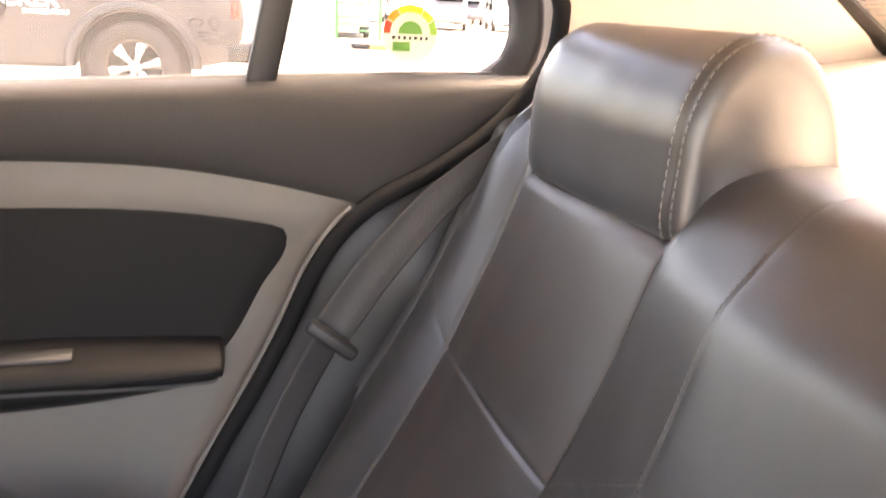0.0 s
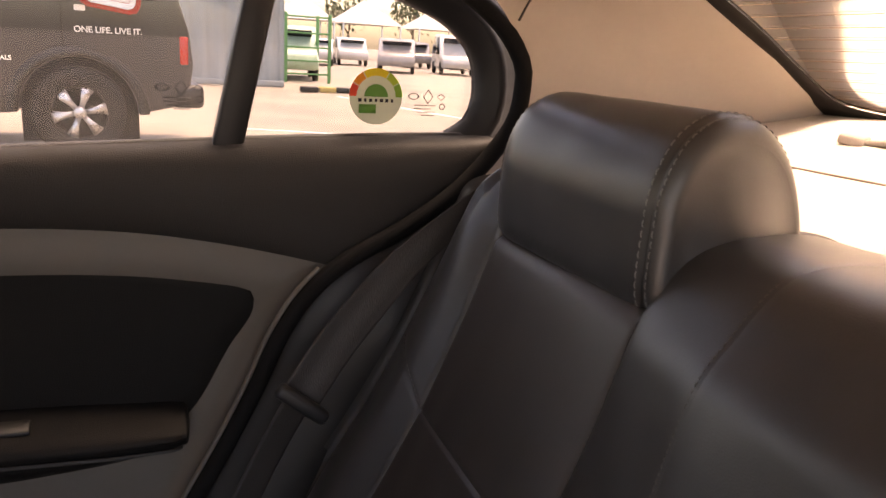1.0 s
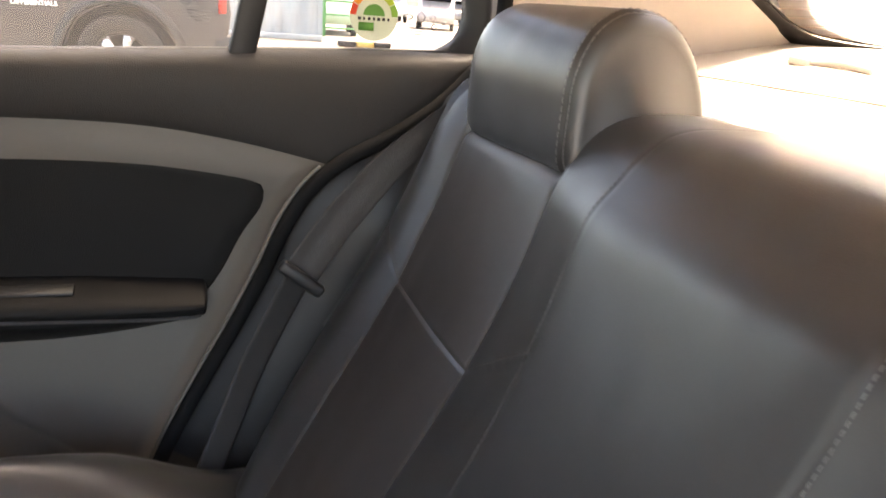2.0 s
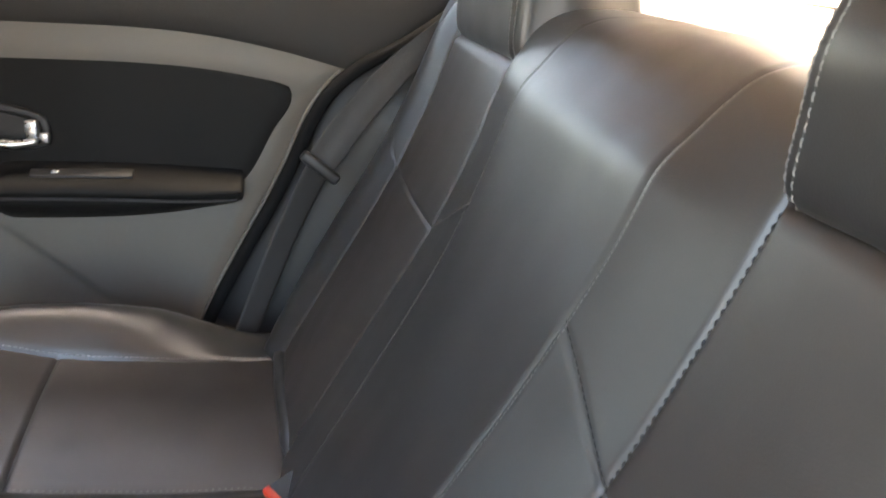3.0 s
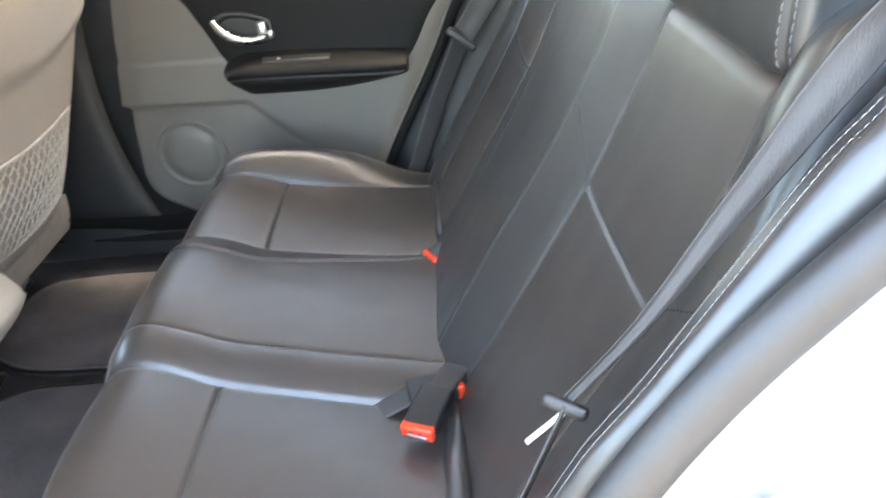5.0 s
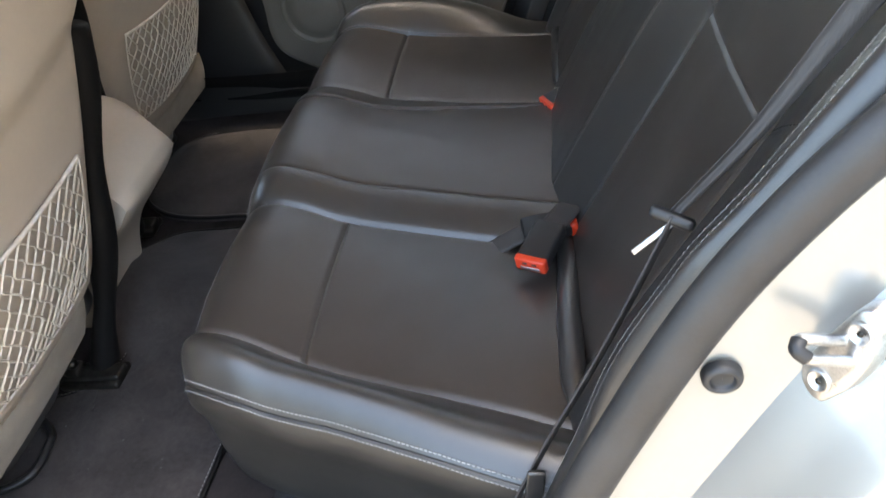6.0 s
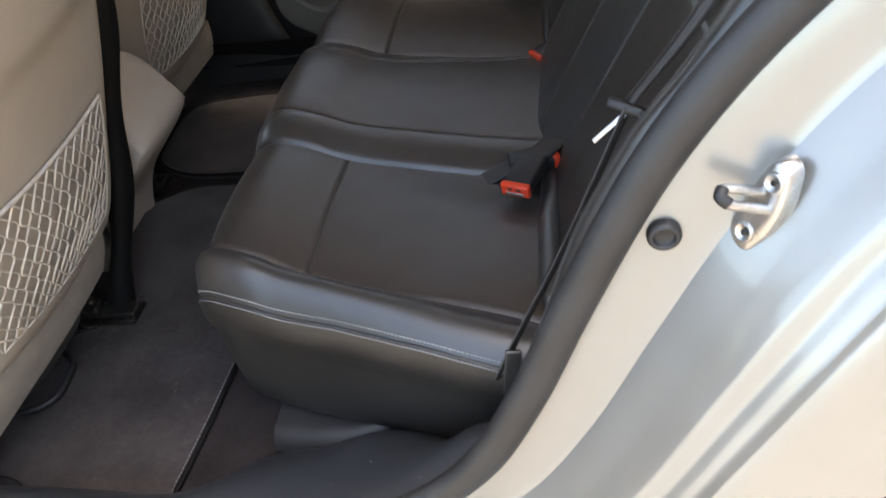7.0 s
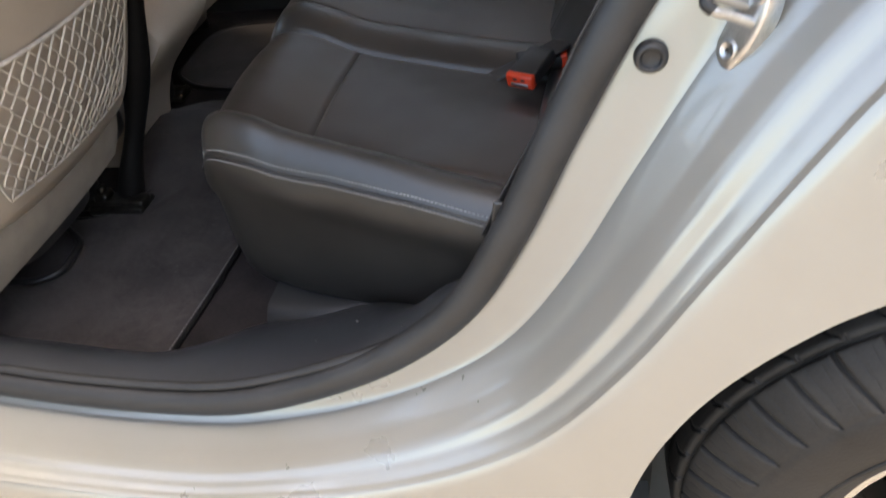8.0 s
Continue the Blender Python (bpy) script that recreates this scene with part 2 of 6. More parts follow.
BACK_EDGES = [lambda s: -seam_e(s), lambda s: -seam_g(s), lambda s: -seam_c(s), lambda s: -seam_b(s), lambda s: -seam_a(s),
              seam_a, seam_b, seam_c, seam_g, seam_e]


def groove(e, depth, width):
    return -depth * math.exp(-(e / width) ** 2)


def smooth01(t):
    t = min(max(t, 0.0), 1.0)
    return t * t * (3 - 2 * t)


def back_point(y, s):
    """A point of the backrest's face."""
    a, b, c, d, g, k, e = (f(s) for f in (seam_a, seam_b, seam_c, seam_d, seam_g, crest, seam_e))
    q = abs(y)
    swell = crest_lift(s) if y < 0 else -0.036
    top = smooth01((s - S_HEAD + 0.03) / 0.07)
    if q <= a:
        lift = 0.024 - 0.002 * y / a + 0.002 * (1 - (q / a) ** 2)
    elif q <= b:
        lift = 0.026 * (1 - (q - a) / (b - a)) if y < 0 else 0.010 + 0.012 * (1 - (q - a) / (b - a))
    elif q <= c:
        t = (q - b) / (c - b)
        lift = 0.004 * math.sin(math.pi * t) + (0.010 * smooth01(1 - t) if y > 0 else 0.0)
        lift += 0.0015 * math.exp(-((s - S_CREASE + 0.03) / 0.03) ** 2) * math.sin(math.pi * t) ** 0.5
        lift += groove(s - S_CREASE, 0.0019, 0.0026)
        lift -= 0.016 * smooth01((s - S_HEAD + 0.012) / 0.02)
    elif q <= d:
        t = (q - c) / (d - c)
        lift = 0.014 * smooth01(t) + 0.007 * math.sin(math.pi * t)
    elif q <= g:
        t = (q - d) / (g - d)
        lift = 0.014 - 0.045 * (1 - math.sqrt(max(0, 1 - t * t * 0.999)))
    elif q <= k:
        t = (q - g) / (k - g)
        lift = -0.031 + (swell + 0.031) * math.sin(math.pi / 2 * t) ** 0.8
    else:
        t = min((q - k) / (e - k), 1.0)
        lift = swell - (swell + 0.02) * (1 - math.sqrt(max(0, 1 - t * t * 0.999))) ** 1.3
    if q < d:
        lift *= 1 - (0.85 if q < b else 0.55) * top
    for edge, deep in ((a, 0.0016 if y < 0 else 0.0005), (b, 0.0024 if y < 0 else 0.0012), (c, 0.0020), (k, 0.0020)):
        lift += groove(q - edge, deep, 0.0022)
    # slanting seams that cross the wings above the crease
    for y0, s0, y1, s1 in ((a, S_CREASE + 0.062, b, S_CREASE), (d, S_CREASE + 0.050, c, S_CREASE)):
        if min(y0, y1) < q < max(y0, y1):
            sl = s0 + (s1 - s0) * (q - y0) / (y1 - y0)
            lift += groove(s - sl, 0.0014, 0.0020)
    # soft wrinkles of the stretched cover
    lift += 0.0016 * noise.noise((y * 9, s * 5, 1.7)) + 0.0008 * noise.noise((y * 26, s * 13, 4.2))
    x, z = back_x(s), back_z(s)
    tx, tz = back_x(s + 0.002) - back_x(s - 0.002), back_z(s + 0.002) - back_z(s - 0.002)
    if s > S_END - 0.003:
        tx, tz = 0.2, -1
    ln = math.hypot(tx, tz)
    return Vector((x - tz / ln * lift, y, z + tx / ln * lift))


def surface_normal(f, u, v, h=0.003):
    a, b = f(u + h, v) - f(u - h, v), f(u, v + h) - f(u, v - h)
    return a.cross(b).normalized()


def spread(n):
    """Parameters from 0 to 1, closer together near both ends."""
    return [i / n - 0.085 * math.sin(2 * math.pi * i / n) for i in range(n + 1)]


bench = thing("leather_bench", "black leather rear bench with grey double stitching", "car seat")
S_ROWS = sorted(set([S_END * i / 120 for i in range(121)] + [S_CREASE + 0.004 * k for k in range(4, 18)] + [S_CREASE + 0.0025 * k for k in range(-6, 7)] + [S_CREASE]))
names = ["side_bolster", "backrest_wing", "backrest_panel", "backrest_wing", "middle_backrest", "backrest_wing", "backrest_panel", "backrest_wing", "side_bolster"]
for k, nm in enumerate(names):
    lo, hi = BACK_EDGES[k], BACK_EDGES[k + 1]
    cols = spread(34 if nm in ("backrest_panel", "middle_backrest") else 22)
    groups = [S_ROWS]
    if nm == "backrest_panel":
        groups = [[s for s in S_ROWS if s <= S_CREASE], [s for s in S_ROWS if s >= S_CREASE]]
    for g in groups:
        rows = [[back_point(lo(s) + (hi(s) - lo(s)) * t, s) for t in cols] for s in g]
        part(nm, grid_mesh(rows), LEATHER_FINE if nm == "backrest_panel" else LEATHER, bench)


def seam_stitch(curve, s0, s1, off, sign, size=(0.0036, 0.0016, 0.0005)):
    ss = [s0 + (s1 - s0) * i / 160 for i in range(161)]
    pts = [back_point(sign * (curve(s) + off), s) for s in ss]
    nos = [-surface_normal(lambda y, s: back_point(y, s), sign * (curve(s) + off), s) for s in ss]
    if nos[80].x > 0:
        nos = [-q for q in nos]
    return stitches(pts, nos, *size)


for sign in (-1, 1):
    coarse = (0.0042, 0.0026, 0.0013) if sign < 0 else (0.0036, 0.0016, 0.0005)
    part("stitching", seam_stitch(seam_b, s_of_z(0.6), S_HEAD, 0.0005, sign, coarse), THREAD_DEEP, bench, "black thread")
    part("stitching", seam_stitch(seam_a, s_of_z(0.6), s_of_z(1.1), 0.0035, sign, (0.0034, 0.0016, 0.00055)), THREAD_MID if sign < 0 else THREAD_DARK, bench, "grey thread")
for off, s0 in ((-0.004, 0.64), (0.004, 0.70)):
    part("stitching", seam_stitch(crest, s_of_z(s0), s_of_z(1.085), off, -1), THREAD_MID, bench, "grey thread")
ks = [0.545 + (crest(s_of_z(0.963)) - 0.545) * k / 30 for k in range(31)]
part("stitching", stitches([back_point(-q, s_of_z(0.963)) for q in ks], [Vector((-0.87, 0.3, 0.49))] * 31), THREAD_MID, bench, "grey thread")

for sign in (-1, 1):
    for f0, d0, f1 in ((seam_a, 0.062, seam_b), (seam_d, 0.050, seam_c)):
        ys = [(S_CREASE + d0 * (1 - k / 40), f0(S_CREASE + d0) + (f1(S_CREASE) - f0(S_CREASE + d0)) * k / 40) for k in range(41)]
        pts = [back_point(sign * y, s + 0.003) for s, y in ys]
        part("stitching", stitches(pts, [Vector((-0.87, 0, 0.49))] * 41), THREAD_DEEP if sign < 0 else THREAD_DARK, bench, "black thread")

# ---- rear bench: headrests ----
HEAD = [(0.285, 1.046), (0.262, 1.054), (0.256, 1.085), (0.256, 1.120), (0.263, 1.155), (0.280, 1.182), (0.310, 1.196), (0.342, 1.192), (0.372, 1.170), (0.392, 1.135), (0.402, 1.095), (0.400, 1.06), (0.34, 1.045)]
HEAD_P = path3([(p[0], p[1], 0) for p in HEAD], 90, closed=True)


def headrest(side):
    y0, y1 = 0.206, 0.466
    mid, half = (y0 + y1) / 2, (y1 - y0) / 2
    cx, cz = 0.332, 1.10

    def at(u, k):
        """u runs from -1 to 1 across the headrest."""
        w = abs(u)
        f = 1.0
        if w > 0.86:
            f = 0.80 + 0.20 * math.sqrt(max(0.0, 1 - ((w - 0.86) / 0.14) ** 2))
        if u > 0.66:
            f = min(f, 0.70 + 0.30 * math.sqrt(max(0.0, 1 - ((u - 0.66) / 0.34) ** 2)))
        p = HEAD_P[k % 90]
        x, z = cx + (p[0] - cx) * f, cz + (p[1] - cz) * f
        lift = groove((w - 0.90) * half, 0.0028, 0.003)
        d = Vector((p[0] - cx, 0, p[1] - cz)).normalized()
        wob = 0.0012 * noise.noise((x * 18, u * 3 + side, z * 18))
        return Vector((x, side * (mid + u * half), z)) + d * (lift + wob)
    us = [-1, -0.998, -0.994, -0.985, -0.97] + [-0.95 + 0.0125 * i for i in range(9)] + [-0.8 + 0.08 * i for i in range(21)] + [0.85 + 0.0125 * i for i in range(9)] + [0.97, 0.985, 0.994, 0.998, 1]
    us = sorted(set(round(u, 4) for u in us))
    rows = [[at(u, k) for k in range(90)] for u in us]
    head = part("headrest", grid_mesh(rows, close_v=True), LEATHER, bench)
    # bulging side panels
    for end in (-1, 1):
        ring = [at(end, k) for k in range(90)]
        c = sum(ring, Vector()) / 90
        rows = []
        for r in (1.0, 0.97, 0.9, 0.78, 0.6, 0.4, 0.2, 0.001):
            out = 0.010 * (1 - r * r) ** 2
            rows.append([c + (p - c) * r + Vector((0, side * end * out, 0)) for p in ring])
        part("side_panel", grid_mesh(rows, close_v=True), LEATHER, head)
        for off in (0.865, 0.935):
            ks = list(range(2, 56))
            pts = [at(end * off, k) for k in ks]
            nos = [Vector((p.x - cx, 0, p.z - cz)).normalized() for p in pts]
            part("stitching", stitches(pts, nos, 0.005, 0.0025, 0.0008), THREAD, head, "pale grey thread")
    return head


for side in (-1, 1):
    headrest(side)

# ---- rear bench: cushion ----
cush_z = spline([-0.45, -0.42, -0.40, -0.375, -0.33, -0.28, -0.15, 0.0, 0.06], [0.600, 0.628, 0.641, 0.645, 0.634, 0.613, 0.590, 0.574, 0.568])
cush_edge = spline([-0.425, -0.42, -0.41, -0.395, -0.36, -0.2, -0.03, 0.06], [0.436, 0.450, 0.464, 0.477, 0.496, 0.543, 0.598, 0.615])
cush_seam = spline([-0.425, -0.27, 0.0, 0.06], [0.412, 0.444, 0.522, 0.537])
cush_mid = spline([-0.425, -0.2, 0.06], [0.095, 0.105, 0.130])
cush_in = lambda x: 0.165
cush_seam_far = spline([-0.425, -0.27, 0.0, 0.06], [0.405, 0.432, 0.466, 0.472])
cush_near = spline([-0.425, -0.2, 0.06], [0.170, 0.193, 0.232])
cush_mid_near = spline([-0.425, -0.2, 0.06], [0.108, 0.122, 0.155])


def cushion_point(x, y):
    q = abs(y)
    m, i, o, e = cush_mid(x), cush_in(x), cush_seam(x), cush_edge(x)
    if y < 0:
        m, i = cush_mid_near(x), cush_near(x)
    else:
        o = cush_seam_far(x)
    z = cush_z(x) + (0.026 if y < 0 else -0.012) * smooth01((q - 0.17) / 0.33) * smooth01((x + 0.30) / 0.30)
    if q <= m:
        z += 0.018 + 0.006 * (1 - (q / m) ** 2)
    elif q <= i:
        z += 0.020 * (1 - ((q - m) / (i - m)) ** 2.4) if y < 0 else 0.018 * smooth01((i - q) / (i - m)) + 0.002
    elif q <= o:
        t = (q - i) / (o - i)
        z += 0.006 * math.sin(math.pi * t) + groove(x + 0.272, 0.0035, 0.0030)
    else:
        t = (q - o) / max(e - o, 1e-3)
        z += (0.012 + (0.020 if y < 0 else 0.050) * math.exp(-((x + 0.25) / 0.15) ** 2)) * math.sin(math.pi * min(t, 1) * (0.8 if y < 0 else 0.62))
        z += (0.022 * math.exp(-((x + 0.24) / 0.13) ** 2) + 0.013 * smooth01((x + 0.2) / 0.12)) * max(0, t) ** 2 if y < 0 else -0.035 * smooth01((x + 0.16) / 0.16) * min(t, 1)
        z -= (0.040 - 0.026 * smooth01((x + 0.42) / 0.36)) * max(0, t) ** 2.5
        if y < 0:
            z += 0.015 * smooth01((x + 0.41) / 0.10) * (smooth01(t / 0.6) - min(1, max(0, (t - 0.5) / 0.5)) ** 2)
    z += groove(q - m, 0.0014, 0.003) + groove(q - i, 0.0032, 0.0035) + groove(q - o, 0.0030, 0.0035)
    z += 0.0018 * noise.noise((x * 9, y * 9, 3.1)) + 0.0008 * noise.noise((x * 30, y * 22, 8.0))
    z -= 0.010 * math.exp(-max(0, x + 0.425) / 0.010) + 0.012 * math.exp(-max(0, x + 0.425) / 0.022) * smooth01((q - 0.30) / 0.12)
    return Vector((x, y, z))


X_ROWS = sorted(set([-0.425 + 0.0025 * k for k in range(10)] + [-0.40 + 0.46 * k / 80 for k in range(81)] + [-0.272 + 0.0025 * k for k in range(-5, 6)]))
CEDGES = [lambda x: -cush_edge(x), lambda x: -cush_seam(x), lambda x: -cush_near(x), lambda x: -cush_mid_near(x), cush_mid, cush_in, cush_seam_far, cush_edge]
for k, nm in enumerate(["cushion_bolster", "cushion_panel", "cushion_band", "middle_cushion", "cushion_band", "cushion_panel", "cushion_bolster"]):
    lo, hi = CEDGES[k], CEDGES[k + 1]
    cols = spread(30 if "panel" in nm or "middle" in nm else 16)
    groups = [X_ROWS]
    if nm == "cushion_panel":
        groups = [[x for x in X_ROWS if x <= -0.272], [x for x in X_ROWS if x >= -0.272]]
    for g in groups:
        rows = [[cushion_point(x, lo(x) + (hi(x) - lo(x)) * t) for t in cols] for x in g]
        part(nm, grid_mesh(rows), LEATHER_FINE if nm in ("cushion_panel", "middle_cushion") else LEATHER, bench)

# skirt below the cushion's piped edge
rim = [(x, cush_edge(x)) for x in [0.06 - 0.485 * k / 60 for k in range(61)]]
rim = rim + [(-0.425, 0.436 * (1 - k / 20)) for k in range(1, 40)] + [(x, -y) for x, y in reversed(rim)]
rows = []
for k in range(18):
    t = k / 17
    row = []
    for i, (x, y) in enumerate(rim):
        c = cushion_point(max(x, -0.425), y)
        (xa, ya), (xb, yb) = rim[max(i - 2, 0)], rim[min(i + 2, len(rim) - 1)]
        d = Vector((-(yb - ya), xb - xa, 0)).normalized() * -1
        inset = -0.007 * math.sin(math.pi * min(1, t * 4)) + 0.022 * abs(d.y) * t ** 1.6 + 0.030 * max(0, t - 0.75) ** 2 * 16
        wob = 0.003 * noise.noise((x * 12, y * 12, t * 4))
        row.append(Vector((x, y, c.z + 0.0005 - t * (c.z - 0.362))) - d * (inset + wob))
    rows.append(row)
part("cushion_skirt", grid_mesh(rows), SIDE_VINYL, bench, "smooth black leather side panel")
for inner, out, dz in ((0.0025, 0.0, 0.0008), (0.0, 0.0030, -0.0055)):
    pts = [cushion_point(max(x, -0.4245 + inner), y * (1 - inner * 1.9)) + Vector((-out * (abs(y) < 0.46), out * (1 if y > 0 else -1), dz)) for x, y in rim]
    nos = [Vector((-0.5 if abs(y) < 0.47 else 0, y, 0.4)).normalized() for x, y in rim]
    part("stitching", stitches(pts, nos, 0.0036, 0.0013, 0.0008), THREAD_EDGE, bench, "grey thread")
for out, dz in ((0.0012, -0.0018), (0.0022, -0.0042)):
    pts = [cushion_point(max(x, -0.4245), y) + Vector((-out * (abs(y) < 0.46), out * (1 if y > 0 else -1), dz)) for x, y in rim]
    part("piping", tube(pts, 0.0013, 6), LEATHER, bench, "narrow leather piping")
for sign in (-1, 1):
    for f, x0, x1 in ((cush_in if sign > 0 else cush_near, -0.40, -0.02), (cush_seam_far if sign > 0 else cush_seam, -0.40, 0.0)):
        pts = [cushion_point(x0 + (x1 - x0) * i / 80, sign * (f(x0 + (x1 - x0) * i / 80) + 0.003)) for i in range(81)]
        part("stitching", stitches(pts, [Vector((0, 0, 1))] * 81, 0.0045, 0.0024, 0.0008), THREAD_EDGE, bench, "grey thread")
    lo, hi = (cush_in(0), cush_seam_far(-0.27)) if sign > 0 else (cush_near(-0.27), cush_seam(-0.27))
    pts = [cushion_point(-0.2685, sign * (lo + 0.006 + (hi - lo - 0.012) * i / 60)) for i in range(61)]
    part("stitching", stitches(pts, [Vector((0, 0, 1))] * 61, 0.0042, 0.0026, 0.0006), THREAD_DARK, bench, "dark thread")
    # rolled flap of the cover behind the cushion
    pts = [cushion_point(0.026, sign * (0.20 + 0.31 * k / 29)) + Vector((0.001 * math.sin(k * 0.3), 0, 0.005 + 0.001 * math.sin(k * 0.25))) for k in range(30)]
    part("cover_flap", tube(pts, [0.014 * min(1, 0.35 + k / 5, 0.35 + (29 - k) / 5) for k in range(30)], 14), LEATHER, bench)
# upright end tab of the cushion cover
bm = bmesh.new()
box(bm, 0.016, 0.005, 0.066, pose(-0.012, -0.607, 0.610, 0, 8, 4), 0.002)
part("end_tab", bm, LEATHER, bench, "stiff black end tab")

# ---- far door ----
DOOR_Y = lambda x: 0.690 - 0.06 * x


def outline(points, n=64, closed=True):
    return [(p[0], p[1]) for p in path3([(x, z, 0) for x, z in points], n, closed)]


def plate(points, depth, mat, name, parent, label="", bulge=0.0, edge=0.004, base=0.0, y_of=None, label_kind=""):
    """A slab on the door's skin: an outline in x and z, proud by depth with a rounded edge."""
    y_of = y_of or DOOR_Y
    cx, cz = sum(p[0] for p in points) / len(points), sum(p[1] for p in points) / len(points)
    rows = []
    for inset, d in ((0, base), (0, depth - edge), (edge * 0.3, depth - edge * 0.3), (edge, depth)):
        rows.append([(x, z, inset, d) for x, z in points])
    out = []
    size = max(max(abs(x - cx), abs(z - cz)) for x, z in points)
    for row in rows:
        line = []
        for x, z, inset, d in row:
            v = Vector((x - cx, z - cz))
            k = 1 - inset / max(v.length, 1e-4)
            line.append(Vector((cx + v.x * k, y_of(cx + v.x * k) - d, cz + v.y * k)))
        out.append(line)
    last = rows[-1]
    for r in (0.9, 0.75, 0.5, 0.25, 0.001):
        line = []
        for x, z, inset, d in last:
            k = r * (1 - inset / size)
            X, Z = cx + (x - cx) * k, cz + (z - cz) * k
            line.append(Vector((X, y_of(X) - d - bulge * (1 - r * r), Z)))
        out.append(line)
    return part(name, grid_mesh(out, close_v=True), mat, parent, label)


rear_door = thing("rear_door", "closed grey and black rear door with silver handle", "car door")
band_top = spline([-0.75, -0.61, -0.32, -0.09, 0.03, 0.16, 0.2], [1.005, 1.013, 1.015, 1.009, 0.990, 0.957, 0.945])
belt = spline([-0.75, -0.193, 0.03, 0.236, 0.36], [1.075, 1.099, 1.111, 1.120, 1.123])
rear_edge = spline([0.40, 0.567, 0.656, 0.739, 0.807, 0.904, 0.957, 1.004, 1.077, 1.13], [-0.14, -0.065, -0.018, 0.028, 0.062, 0.108, 0.155, 0.238, 0.335, 0.365])
front_edge = spline([0.38, 0.417, 0.467, 0.593, 0.781, 0.96, 1.13], [-0.52, -0.60, -0.685, -0.705, -0.680, -0.645, -0.60])
# light panel below the band's upper edge
rows = []
for i in range(121):
    t = i / 120
    row = []
    for j in range(91):
        u = j / 90
        zt = 0.40 + (band_top(-0.65 + 0.80 * u) - 0.40) * t
        x0, x1 = front_edge(zt), rear_edge(min(zt, 0.957))
        x = x0 + (x1 - x0) * u
        z = 0.40 + (band_top(x) - 0.40) * t
        bump = 0.006 * math.sin(math.pi * min(1, (1 - t) * 9)) if t > 0.88 else 0
        low = smooth01((0.70 - 0.9 * max(0, x + 0.40) - z) / 0.014) * -0.010 + 0.003 * smooth01((0.797 - z) / 0.010) * smooth01((-0.38 - x) / 0.04)
        row.append(Vector((x, DOOR_Y(x) - bump - low + 0.012 * (1 - smooth01(min(u, 1 - u) * 18)), z)))
    rows.append(row)
part("door_panel", grid_mesh(rows), GREY_TRIM, rear_door, "light grey plastic door panel")
rows = []
for i in range(21):
    t = i / 20
    row = []
    for j in range(61):
        x = -0.62 + 0.98 * j / 60
        lo, hi = band_top(x) if x < 0.16 else spline([0.16, 0.238, 0.335, 0.365], [0.957, 1.004, 1.077, 1.118])(x), belt(x)
        z = lo + (hi - lo) * t
        roll = 0.02 * (1 - math.sqrt(max(0, 1 - (max(0, t - 0.8) / 0.2) ** 2)))
        row.append(Vector((x, DOOR_Y(x) - 0.004 - 0.012 * math.sin(math.pi * t) ** 0.7 + roll + 0.03 * max(0, t - 0.98), z)))
    rows.append(row)
part("upper_panel", grid_mesh(rows), UPPER_DOOR, rear_door, "dark grey soft vinyl upper panel")
INSERT = outline([(-0.508, 0.950), (-0.507, 0.962), (-0.492, 0.972), (-0.40, 0.980), (-0.30, 0.979), (-0.19, 0.972), (-0.078, 0.959), (0.035, 0.940), (0.058, 0.930), (0.060, 0.915), (0.03, 0.86), (-0.023, 0.771), (-0.05, 0.755), (-0.40, 0.765), (-0.425, 0.790), (-0.455, 0.85), (-0.483, 0.905)], 110)
plate(INSERT, 0.004, BLACK_VINYL, "door_insert", rear_door, "black grained vinyl insert", edge=0.003, base=-0.004)
ARM_SEC = [(-0.004, 0.806), (0.012, 0.800), (0.030, 0.793), (0.050, 0.785), (0.058, 0.780), (0.063, 0.772), (0.062, 0.764), (0.054, 0.757), (0.056, 0.752), (0.050, 0.740), (0.032, 0.724), (0.012, 0.711), (-0.004, 0.706)]
arm_k = spline([-0.432, -0.425, -0.40, -0.36, -0.2, -0.06, -0.03, -0.022, -0.020], [0.30, 0.62, 0.88, 1.0, 1.0, 0.92, 0.84, 0.70, 0.40])
arm_drop = spline([-0.432, -0.36, -0.2, -0.03, -0.02], [-0.012, 0.002, 0.0, -0.006, -0.006])
rows = []
for i in range(71):
    t = i / 70
    x = -0.226 - 0.206 * math.cos(math.pi * t)
    k = arm_k(x)
    low = spline([-0.432, -0.37, -0.2, -0.02], [0.55, 1.0, 0.93, 0.55])(x)
    rows.append([Vector((x, DOOR_Y(x) - d * k, 0.780 + arm_drop(x) + (z - 0.780) * (k if z > 0.78 else k * low))) for d, z in ARM_SEC])
armrest = part("armrest", grid_mesh(rows), BLACK_VINYL, rear_door, "black padded armrest")
bm = bmesh.new()
box(bm, 1.60, 0.02, 0.95, pose(-0.35, 0.752, 0.60), 0.004)
part("door_shell", bm, BLACK_PLASTIC, rear_door, "dark inner door shell")
